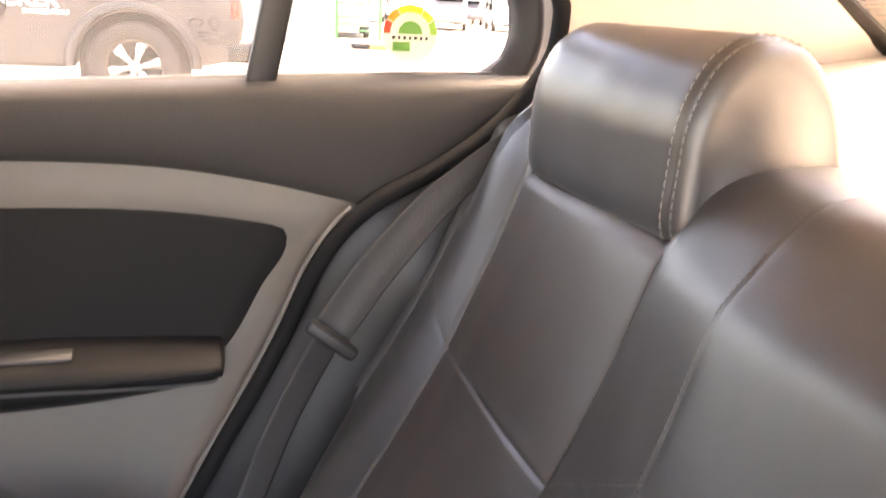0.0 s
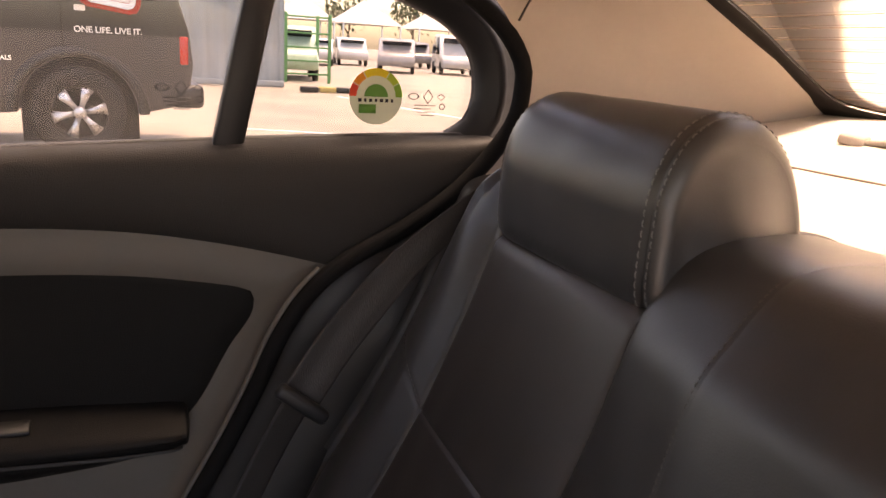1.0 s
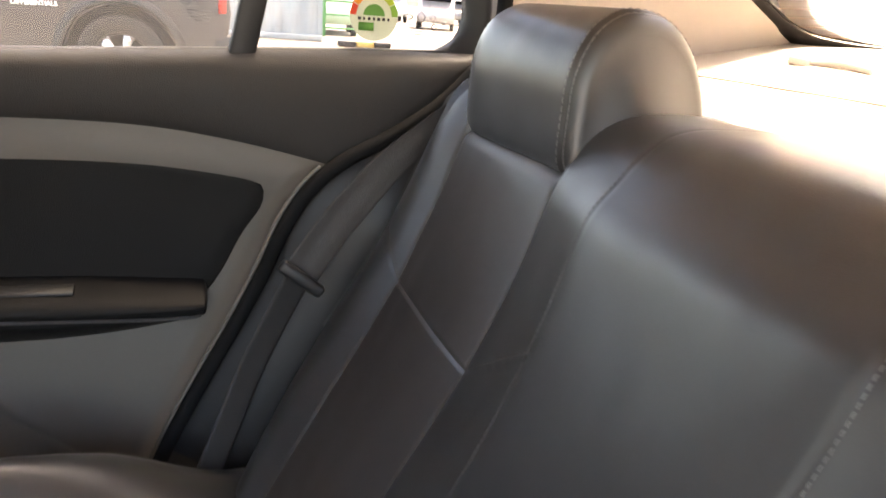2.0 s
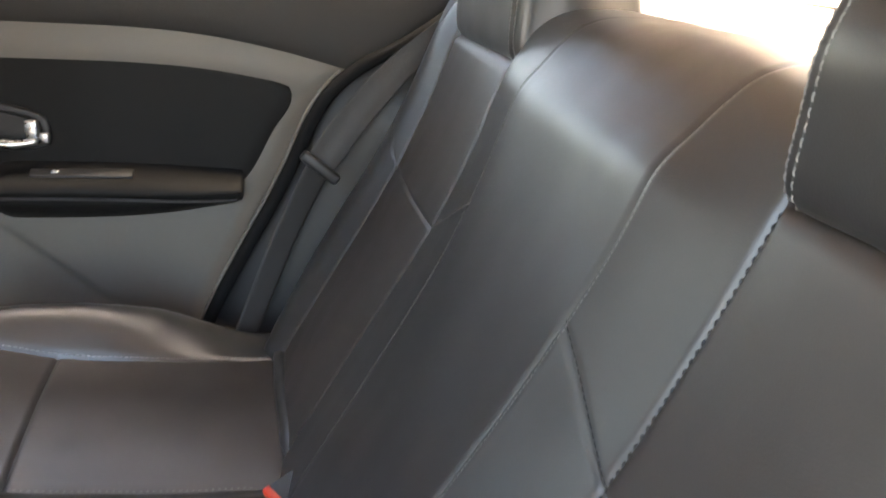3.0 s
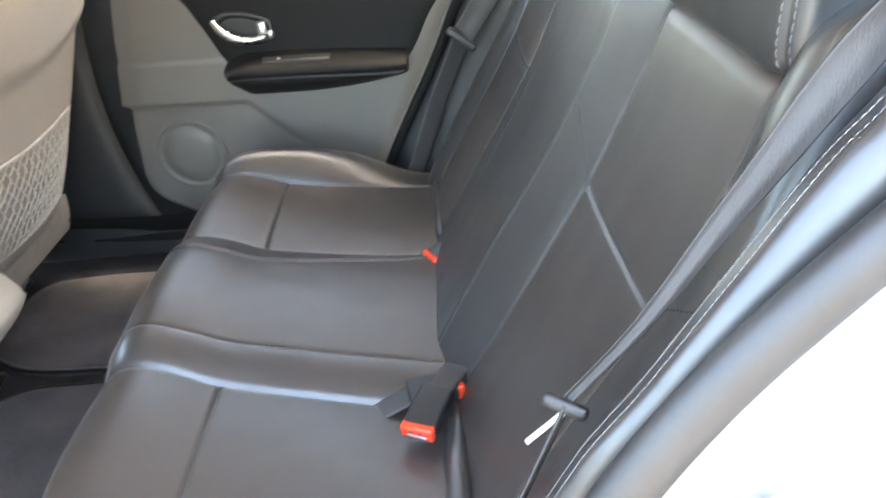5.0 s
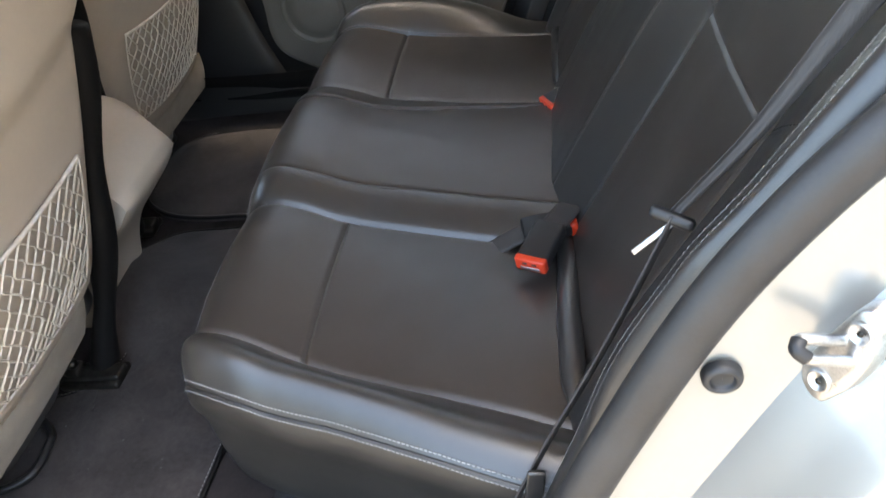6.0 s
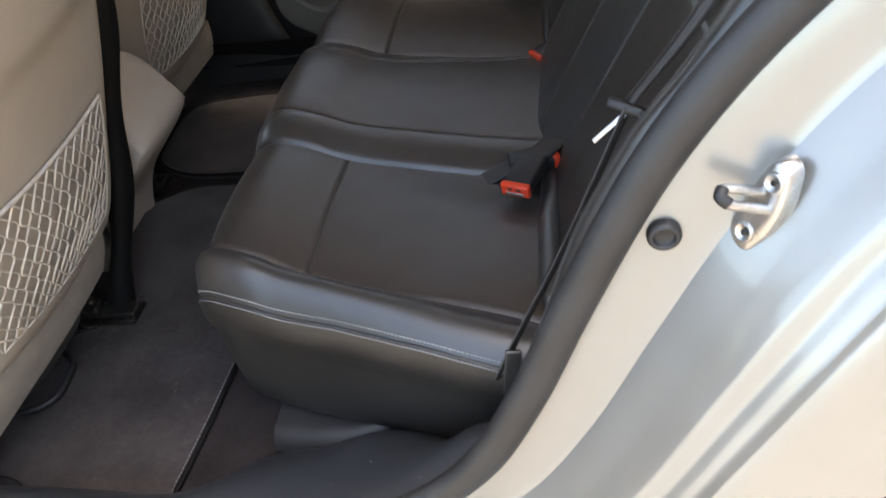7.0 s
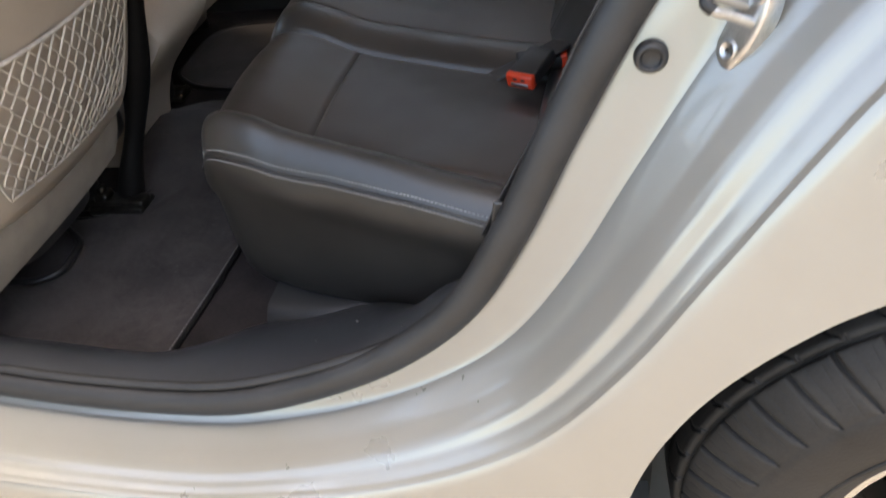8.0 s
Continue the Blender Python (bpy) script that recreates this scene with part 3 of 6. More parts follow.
# pull handle in its bezel
BEZEL = outline([(-0.443, 0.872), (-0.425, 0.890), (-0.39, 0.897), (-0.345, 0.890), (-0.308, 0.872), (-0.306, 0.835), (-0.33, 0.824), (-0.385, 0.822), (-0.42, 0.845)], 60)
bezel = plate(BEZEL, 0.010, BLACK_PLASTIC, "handle_bezel", rear_door, "black recessed handle bezel", edge=0.005)
hollow = plate([(-0.377 + (x + 0.377) * 0.86, 0.858 + (z - 0.858) * 0.78) for x, z in BEZEL], 0.0125, BLACK_VINYL, "hollow", bezel, edge=0.004, bulge=-0.009)
hp = path3([(-0.434, DOOR_Y(-0.434) - 0.016, 0.880), (-0.418, DOOR_Y(-0.418) - 0.026, 0.862), (-0.390, DOOR_Y(-0.39) - 0.030, 0.843), (-0.355, DOOR_Y(-0.355) - 0.030, 0.838), (-0.322, DOOR_Y(-0.322) - 0.024, 0.842)], 26)
hb = tube(hp, [0.0062 + 0.0035 * math.sin(math.pi * min(1, 0.15 + i / 25)) for i in range(26)], 12, up=(0, 1, 0))
box(hb, 0.019, 0.012, 0.034, pose(-0.327, DOOR_Y(-0.327) - 0.022, 0.857), 0.004)
box(hb, 0.014, 0.012, 0.016, pose(-0.312, DOOR_Y(-0.312) - 0.018, 0.846), 0.003)
part("door_handle", hb, CHROME, bezel, "satin silver pull handle")
# switch strip on the armrest's top
sw = bmesh.new()
box(sw, 0.150, 0.020, 0.006, pose(-0.262, DOOR_Y(-0.262) - 0.033, 0.7935, 22, 0, -3.4), 0.0025)
part("switch_strip", sw, BLACK_PLASTIC, armrest, "glossy dark switch strip")
sw = bmesh.new()
box(sw, 0.012, 0.008, 0.006, pose(-0.300, DOOR_Y(-0.30) - 0.033, 0.7965, 22, 0, -3.4), 0.002)
part("window_switch", sw, CHROME, armrest, "small silver window switch")
for dz, dd in ((0.7605, 0.0595), (0.7565, 0.0560)):
    pts = [(x, DOOR_Y(x) - dd * arm_k(x), 0.780 + arm_drop(x) + (dz - 0.780) * arm_k(x)) for x in [-0.415 + 0.385 * i / 60 for i in range(61)]]
    part("armrest_piping", tube(pts, 0.0012, 6), DARK_PLASTIC, armrest, "dark piping")
# loudspeaker
sp_c = (-0.556, 0.572)
ring = []
for r, d in ((0.088, -0.004), (0.086, 0.004), (0.081, 0.007), (0.076, 0.004), (0.074, -0.001), (0.068, 0.000), (0.066, 0.003), (0.04, 0.006), (0.01, 0.007)):
    ring.append([Vector((sp_c[0] + r * 0.98 * math.cos(a), DOOR_Y(sp_c[0]) + 0.0065 - d, sp_c[1] + r * math.sin(a))) for a in (2 * math.pi * k / 56 for k in range(56))])
part("speaker_grille", grid_mesh(ring, close_v=True), GREY_TRIM, rear_door, "round grey loudspeaker grille")
# belt strip, window frame, panes
pts = [Vector((x, DOOR_Y(x) + 0.026, belt(x) - 0.004)) for x in [-0.62 + 0.95 * i / 60 for i in range(61)]]
part("belt_strip", tube(pts, 0.007, 10), RUBBER, rear_door, "black rubber belt strip")
WIN = path3([(0.312, 1.122, 0), (0.340, 1.140, 0), (0.351, 1.175, 0), (0.344, 1.218, 0), (0.312, 1.254, 0), (0.240, 1.284, 0), (0.12, 1.315, 0), (-0.05, 1.335, 0), (-0.3, 1.345, 0), (-0.62, 1.335, 0)], 70)
rows = []
for i, q in enumerate(WIN):
    d = (WIN[min(i + 1, 69)] - WIN[max(i - 1, 0)]).normalized()
    n = Vector((d.y, -d.x, 0))
    rows.append([Vector((q.x + n.x * o, y, q.y + n.y * o)) for o, y in ((-0.002, 0.716), (0.0, 0.700), (0.006, 0.692), (0.020, 0.684), (0.028, 0.680), (0.034, 0.684), (0.040, 0.70), (0.085, 0.72))])
part("window_frame", grid_mesh(rows), BLACK_PLASTIC, rear_door, "black window frame")
bm = bmesh.new()
box(bm, 0.034, 0.022, 0.30, pose(0.060, 0.704, 1.225, 0, 12.5, 0), 0.004)
part("window_divider", bm, BLACK_PLASTIC, rear_door, "black upright window divider")
GLASS = bpy.data.materials.new("window_glass")
GLASS.use_nodes = True
gb = GLASS.node_tree.nodes["Principled BSDF"]
gb.inputs["Base Color"].default_value = (0.62, 0.575, 0.525, 1)
gb.inputs["Transmission Weight"].default_value, gb.inputs["Roughness"].default_value, gb.inputs["IOR"].default_value = 1.0, 0.0, 1.45
PRINT = material("ghost_print", (0.03, 0.03, 0.03), 0.8)


def pane(name, pts, y, parent, mat=None, thick=0.0035):
    bm = bmesh.new()
    f = bm.faces.new([bm.verts.new((x, y, z)) for x, z in pts])
    r = bmesh.ops.extrude_face_region(bm, geom=[f])
    bmesh.ops.translate(bm, verts=[v for v in r["geom"] if isinstance(v, bmesh.types.BMVert)], vec=(0, thick, 0))
    bmesh.ops.recalc_face_normals(bm, faces=bm.faces[:])
    ob = part(name, bm, mat or GLASS, parent, smooth=False)
    ob.visible_shadow = False
    return ob


pane("quarter_pane", [(0.05, 1.10), (0.33, 1.115)] + [(q.x, q.y) for q in WIN[4:36]] + [(0.085, 1.33)], 0.712, rear_door)
pane("door_pane", [(-0.62, 1.07), (0.035, 1.10), (0.07, 1.325), (-0.05, 1.335), (-0.3, 1.345), (-0.62, 1.335)], 0.714, rear_door)

# energy sticker on the quarter pane
ST = (0.2145, 0.709, 1.166)


def colour(name, rgb, rough=0.6):
    return material(name, rgb, rough, spots=0.05)


def disc(bm, cx, y, cz, r0, r1, a0=0.0, a1=360.0, n=40):
    rows = [[Vector((cx + r * math.cos(radians(a0 + (a1 - a0) * k / n)), y, cz + r * math.sin(radians(a0 + (a1 - a0) * k / n)))) for k in range(n + 1)] for r in (r0, r1)]
    return grid_mesh(rows, bm=bm)


sticker = thing("window_sticker", "round pale window sticker with coloured efficiency gauge", "sticker")
part("sticker_disc", disc(bmesh.new(), ST[0], ST[1], ST[2], 0.0005, 0.0345), colour("sticker_pale_green", (0.66, 0.72, 0.56)), sticker)
for a0, a1, c in ((152, 180, (0.75, 0.06, 0.02)), (122, 150, (0.80, 0.28, 0.02)), (62, 120, (0.80, 0.62, 0.03)), (32, 60, (0.42, 0.55, 0.05)), (0, 30, (0.20, 0.42, 0.05))):
    part("gauge_segment", disc(bmesh.new(), ST[0], ST[1] - 0.0006, ST[2], 0.0255, 0.0345, a0, a1, 12), colour("gauge_paint", c), sticker)
part("gauge_dome", disc(bmesh.new(), ST[0], ST[1] - 0.0006, ST[2], 0.0005, 0.0155, 0, 180, 20), colour("gauge_green", (0.10, 0.30, 0.05)), sticker)
bm = bmesh.new()
box(bm, 0.022, 0.0006, 0.011, pose(ST[0] - 0.011, ST[1] - 0.0007, ST[2] - 0.015), 0)
part("green_block", bm, colour("gauge_green", (0.10, 0.30, 0.05)), sticker)
for k, w in enumerate((0.006, 0.004, 0.005, 0.004, 0.006, 0.005, 0.004)):
    bm = bmesh.new()
    box(bm, w * 0.7, 0.0006, 0.004, pose(ST[0] - 0.021 + 0.007 * k, ST[1] - 0.0007, ST[2] - 0.0045), 0)
    part("print_bar", bm, PRINT, sticker)
for x0, y0 in ((0.265, 0.711), (-0.035, 0.713)):
    marks = thing("glass_marking", "small dark etched maker marks on window glass", "marking")
    bm = disc(bmesh.new(), x0, y0 - 0.0008, 1.168, 0.0058, 0.0076, 0, 360, 24)
    for v in bm.verts:
        v.co.z = 1.168 + (v.co.z - 1.168) * 0.55
    part("ring_mark", bm, PRINT, marks)
    for k in range(2):
        bm = disc(bmesh.new(), x0 + 0.020 + 0.018 * k, y0 - 0.0008, 1.168, 0.0058 - 0.0012 * k, 0.0070 - 0.0012 * k, 0, 360, 4)
        for v in bm.verts:
            v.co.z = 1.168 + (v.co.z - 1.168) * (1.35 - 0.6 * k)
        part("diamond_mark", bm, PRINT, marks)
    for r, (w, dx) in enumerate(((0.030, 0.016), (0.024, 0.013), (0.026, 0.018), (0.018, 0.020))):
        bm = bmesh.new()
        box(bm, w, 0.0005, 0.0009, pose(x0 + dx, y0 - 0.0008, 1.157 - 0.0042 * r), 0)
        part("print_bar", bm, PRINT, marks)
    part("round_mark", disc(bmesh.new(), x0 + 0.040, y0 - 0.0008, 1.156, 0.0030, 0.0042, 0, 360, 20), PRINT, marks)

# ---- far side: seal and trim ----
FAR_OPEN = [(-0.95, 0.40), (-0.60, 0.385), (-0.30, 0.385), (-0.135, 0.42)] + [(rear_edge(z), z) for z in (0.50, 0.567, 0.656, 0.739, 0.807, 0.88, 0.93, 0.966, 1.004, 1.05)] + [(0.352, 1.10), (0.382, 1.15), (0.386, 1.20), (0.36, 1.25), (0.29, 1.30), (0.15, 1.345), (-0.1, 1.372), (-0.6, 1.378), (-0.95, 1.37)]
FAR_P = path3([(x, z, 0) for x, z in FAR_OPEN], 180)
far_y = lambda z: 0.668 - 0.035 * smooth01((z - 0.75) / 0.6)


def far_loft(section, lo=0, hi=179, close=False):
    rows = []
    for i in range(lo, hi + 1):
        p = FAR_P[i]
        d = (FAR_P[min(i + 1, 179)] - FAR_P[max(i - 1, 0)]).normalized()
        n = Vector((d.y, -d.x, 0))
        rows.append([Vector((p.x + n.x * o, far_y(p.y) + dy, p.y + n.y * o)) for o, dy in section])
    return grid_mesh(rows, close_v=close)


far_seal = thing("weatherstrip", "black rubber weatherstrip round the closed door", "weatherstrip")
part("seal_bulb", far_loft([(-0.004 + 0.011 * math.cos(a), 0.011 * math.sin(a)) for a in (2 * math.pi * k / 14 for k in range(14))], close=True), SEAL_FAR, far_seal)
part("door_edge", far_loft([(-0.0175 + 0.003 * math.cos(a), 0.002 + 0.004 * math.sin(a)) for a in (2 * math.pi * k / 8 for k in range(8))], next(i for i, q in enumerate(FAR_P) if q.y > 0.45), next(i for i, q in enumerate(FAR_P) if q.y > 0.945), close=True), GREY_TRIM, rear_door, "grey moulded door edge")
far_lo = next(i for i, q in enumerate(FAR_P) if q.y > 0.52)
far_hi = next(i for i, q in enumerate(FAR_P) if q.y > 1.07)
tagged(part("pillar_inner", far_loft([(-0.004, 0.016), (0.010, 0.004), (0.030, -0.004), (0.05, -0.012), (0.10, -0.03), (0.18, -0.05)], far_lo, far_hi), BLACK_PLASTIC), "black plastic lower pillar trim beside the seat", "trim", kind="structure")
CURVE1 = path3([(0.300, 0.652, 1.045), (0.347, 0.655, 1.09), (0.378, 0.655, 1.15), (0.383, 0.649, 1.20), (0.358, 0.639, 1.255), (0.29, 0.620, 1.312), (0.17, 0.59, 1.36), (0.0, 0.57, 1.39)], 40)
CURVE2 = path3([(0.80, 0.605, 1.112), (0.86, 0.602, 1.150), (0.862, 0.584, 1.172), (0.81, 0.567, 1.197), (0.72, 0.555, 1.233), (0.62, 0.545, 1.276), (0.52, 0.53, 1.320), (0.43, 0.515, 1.365)], 40)


def pillar(sign):
    rows = []
    for a, b in zip(CURVE1, CURVE2):
        row = []
        for k in range(17):
            t = k / 16
            p = a.lerp(b, t)
            out = 0.030 * math.sin(math.pi * t) - 0.010 * math.exp(-(t / 0.06) ** 2)
            row.append(Vector((p.x, sign * (p.y + out), p.z)))
        rows.append(row)
    tagged(part("pillar_trim", grid_mesh(rows), BEIGE_TRIM), "smooth beige rear pillar trim beside rear window", "pillar trim", kind="structure")
    # gap between pillar trim and headliner
    pts = path3([(0.360, sign * 0.6225, 1.266), (0.3696, sign * 0.6195, 1.2871), (0.386, sign * 0.608, 1.320), (0.402, sign * 0.594, 1.352)], 20)
    tagged(part("trim_joint", tube(pts, 0.0016, 6), DARK_PLASTIC), "thin dark joint between pillar trim and headliner", "trim", kind="structure")


pillar(1)
pillar(-1)

# rear window
rear_window = thing("rear_window", "sloping rear window with heating lines and black border", "window", kind="structure")
GB, GT, GHB, GHT = Vector((0.870, 0, 1.166)), Vector((0.44, 0, 1.362)), 0.597, 0.530


def on_glass(u, v, off=0.0):
    p = GB.lerp(GT, v)
    n = Vector((0.404, 0, 0.915))
    bow = 0.03 * (1 - u * u)
    return Vector((p.x + bow * 0.6, u * (GHB + (GHT - GHB) * v), p.z + bow * 0.12)) + n * off


g = part("rear_pane", grid_mesh([[on_glass(-1 + 2 * i / 30, j / 16, 0.004) for j in range(17)] for i in range(31)]), GLASS, rear_window)
g.visible_shadow = False
g2 = part("rear_pane", grid_mesh([[on_glass(-1 + 2 * i / 30, 1 - j / 16, 0.008) for j in range(17)] for i in range(31)]), GLASS, rear_window)
g2.visible_shadow = False
FRIT = material("black_glass_border", (0.012, 0.010, 0.009), 0.6, spec=0.2)
ring = path3([(-0.86, 0.02, 0), (-0.6, 0.008, 0), (0, 0.003, 0), (0.6, 0.008, 0), (0.86, 0.02, 0), (0.965, 0.07, 0), (0.99, 0.16, 0), (0.985, 0.5, 0), (0.97, 0.92, 0), (0.90, 0.985, 0), (0, 0.99, 0), (-0.90, 0.985, 0), (-0.97, 0.92, 0), (-0.985, 0.5, 0), (-0.99, 0.16, 0), (-0.965, 0.07, 0)], 160, closed=True)
rows = [[on_glass(p.x * k, 0.5 + (p.y - 0.5) * k, off) for p in ring] for k, off in ((1.06, -0.004), (1.0, -0.004), (0.962, -0.001), (0.955, 0.003))]
part("glass_border", grid_mesh(rows, close_v=True), FRIT, rear_window, "black border band")
HEAT = material("heating_line", (0.16, 0.10, 0.06), 0.9, spec=0.1)
for k in range(15):
    v = 0.08 + 0.058 * k
    part("heating_line", tube([on_glass(-0.93 + 1.86 * i / 30, v, 0.0025) for i in range(31)], 0.0003, 4), HEAT, rear_window)

# parcel shelf with its rolled front edge
shelf = thing("parcel_shelf", "pale beige felt parcel shelf under the rear window", "shelf")
shelf_z = spline([0.40, 0.445, 0.475, 0.53, 0.60, 0.90], [1.03, 1.088, 1.098, 1.106, 1.118, 1.182])
rows = [[Vector((0.41 + 0.46 * i / 50, -0.67 + 1.34 * j / 40, shelf_z(0.41 + 0.46 * i / 50) + 0.001 * noise.noise((i * 0.3, j * 0.3, 0)))) for j in range(41)] for i in range(51)]
part("shelf_board", grid_mesh(rows), SHELF, shelf)
pts = [(0.625 - 0.03 * y * y, y, shelf_z(0.625 - 0.03 * y * y) + 0.0002) for y in [-0.6 + 1.2 * i / 40 for i in range(41)]]
part("shelf_joint", tube(pts, 0.0018, 8), SEAT_SEAM, shelf, "fine dark joint line")
for y in (-0.44, 0.44):
    bm = bmesh.new()
    rows = []
    for i in range(13):
        for_r = [Vector((0.66 + 0.10 * i / 12, y - 0.11 + 0.22 * j / 16, shelf_z(0.66 + 0.10 * i / 12) + 0.004 * math.sin(math.pi * i / 12) ** 0.4 * math.sin(math.pi * j / 16) ** 0.4)) for j in range(17)]
        rows.append(for_r)
    part("speaker_cover", grid_mesh(rows, bm=bm), SHELF, shelf)
bm = bmesh.new()
box(bm, 0.026, 0.030, 0.013, pose(0.730, 0.440, shelf_z(0.730) + 0.008, 8, -6, 14), 0.004)
tube([(0.732, 0.43 - 0.012 * k, shelf_z(0.735) + 0.008 - 0.0006 * (k - 4) ** 2 * 0.5) for k in range(9)], 0.0045, 8, bm=bm)
part("anchor_cover", bm, BEIGE_TRIM, shelf, "small beige anchor flap")

# ---- floor, mats and sills ----
rows = []
for i in range(61):
    row = []
    for j in range(81):
        x, y = -2.0 + 2.2 * i / 60, -0.63 + 1.28 * j / 80
        hump = 0.045 * math.exp(-(y / 0.11) ** 4)
        row.append(Vector((x, y, 0.322 + hump + 0.03 * smooth01((y - 0.56) / 0.06)  + 0.002 * noise.noise((x * 9, y * 9, 0)))))
    rows.append(row)
tagged(part("floor", grid_mesh(rows), CARPET), "dark brown car carpet with a low tunnel", "floor", kind="structure")


def mat_thing(points, z, label):
    """A carpet mat with a bound and stitched edge."""
    ob = thing("floor_mat", label, "mat", group="floor mats")
    loop = path3([(x, y, 0) for x, y in points], 120, closed=True)
    c = sum(loop, Vector()) / len(loop)
    hump = lambda y: 0.045 * math.exp(-(y / 0.11) ** 4)
    rows = []
    for k, dz in ((1.0, -0.006), (1.0, 0.004), (0.985, 0.007), (0.9, 0.007), (0.75, 0.007), (0.5, 0.007), (0.25, 0.007), (0.01, 0.007)):
        rows.append([Vector((c.x + (p.x - c.x) * k, c.y + (p.y - c.y) * k, z + dz + hump(c.y + (p.y - c.y) * k) + 0.002 * noise.noise((p.x * k * 10, p.y * k * 10, z)))) for p in loop])
    part("carpet_face", grid_mesh(rows, close_v=True), MAT, ob)
    bead = [Vector((p.x, p.y, z + 0.004 + hump(p.y))) for p in loop]
    part("binding", tube(bead, 0.0042, 8, closed=True), BLACK_VINYL, ob)
    inner = [Vector((c.x + (p.x - c.x) * 0.984, c.y + (p.y - c.y) * 0.984, z + 0.0085 + hump(p.y))) for p in loop]
    part("stitching", stitches(inner + inner[:1], [Vector((0, 0, 1))] * 121, 0.004, 0.003, 0.0007), THREAD_EDGE, ob, "grey thread")
    return ob


mat_thing([(-0.520, -0.650), (-0.514, -0.575), (-0.505, -0.44), (-0.50, -0.25), (-0.50, 0.10), (-0.56, 0.175), (-0.70, 0.185), (-0.80, 0.175), (-0.845, 0.12), (-0.845, -0.02), (-0.79, -0.10), (-0.752, -0.16), (-0.80, -0.24), (-1.0, -0.27), (-1.12, -0.40), (-1.12, -0.62), (-1.09, -0.650), (-0.80, -0.655), (-0.55, -0.655)], 0.330, "dark brown carpet mat with stitched edge")
mat_thing([(-0.50, 0.24), (-0.50, 0.56), (-0.80, 0.60), (-0.92, 0.56), (-0.93, 0.34), (-0.86, 0.26), (-0.70, 0.23)], 0.330, "dark brown carpet mat behind the front seat")

# ---- near body opening ----
OPEN = [(-0.95, 0.436), (-0.80, 0.428), (-0.66, 0.422), (-0.547, 0.412), (-0.43, 0.408), (-0.312, 0.416), (-0.195, 0.454), (-0.103, 0.503), (-0.030, 0.566), (0.021, 0.647), (0.070, 0.750), (0.133, 0.868), (0.186, 0.938), (0.238, 0.990), (0.290, 1.038), (0.335, 1.090), (0.365, 1.15), (0.375, 1.21), (0.34, 1.265), (0.26, 1.315), (0.10, 1.36), (-0.15, 1.385), (-0.45, 1.39), (-0.95, 1.37)]
OPEN_P = path3([(x, z, 0) for x, z in OPEN], 180)
flange_y = lambda z: -0.712 + 0.155 * (z - 0.40)


def open_frame(i):
    p = OPEN_P[i]
    d = (OPEN_P[min(i + 1, 179)] - OPEN_P[max(i - 1, 0)]).normalized()
    return p, Vector((d.y, -d.x, 0))      # the outward way in the x, z plane


def body_loft(section, lo=0, hi=179, close=False):
    rows = []
    for i in range(lo, hi + 1):
        p, n = open_frame(i)
        rows.append([Vector((p[0] + n[0] * o, flange_y(p[1]) - d, p[1] + n[1] * o)) for o, d in section])
    return grid_mesh(rows, close_v=close)


car_body = thing("car_body", "champagne silver car body with an open rear door", "car")
SEAL = [(-0.0165 + 0.0180 * math.cos(a), 0.003 + 0.013 * math.sin(a)) for a in (2 * math.pi * k / 14 for k in range(14))]
near_seal = thing("weatherstrip", "black rubber weatherstrip round the door opening", "weatherstrip")
part("seal_bulb", body_loft(SEAL, close=True), RUBBER, near_seal)
lip_end = next(i for i, q in enumerate(OPEN_P) if q.y > 0.62)
lip_rows = []
for i in range(lip_end + 1):      # the lip runs into the bulb towards its upper end
    p, n = open_frame(i)
    o0 = -0.0385 + 0.022 * smooth01((i - lip_end + 22) / 22)
    ring = [(o0 + 0.0055 * math.cos(a), -0.004 + 0.006 * math.sin(a)) for a in (2 * math.pi * k / 10 for k in range(10))]
    lip_rows.append([Vector((p[0] + n[0] * o, flange_y(p[1]) - d, p[1] + n[1] * o)) for o, d in ring])
part("seal_lip", grid_mesh(lip_rows, close_v=True), RUBBER, near_seal)
jamb_wide = spline([0.38, 0.42, 0.455, 0.547, 0.63, 0.70, 0.78, 0.88, 1.4], [0.20, 0.24, 0.38, 0.66, 0.80, 0.88, 0.95, 1.0, 1.0])      # the jamb narrows towards the sill


def jamb_row(i, section, spread_from=0.13):
    """One row of a section round the opening, its width drawn in towards the sill."""
    k0 = int(i)
    (p, n), (q, m) = open_frame(k0), open_frame(min(k0 + 1, 179))
    p, n = p.lerp(q, i - k0), n.lerp(m, i - k0)
    k = jamb_wide(p.y) if p.x > -1.2 else 1.0
    out = []
    for o, d in section:
        o = o * k if 0 < o <= spread_from else (o - spread_from * (1 - k) if o > 0 else o)
        out.append(Vector((p.x + n.x * o, flange_y(p.y) - d, p.y + n.y * o)))
    return out


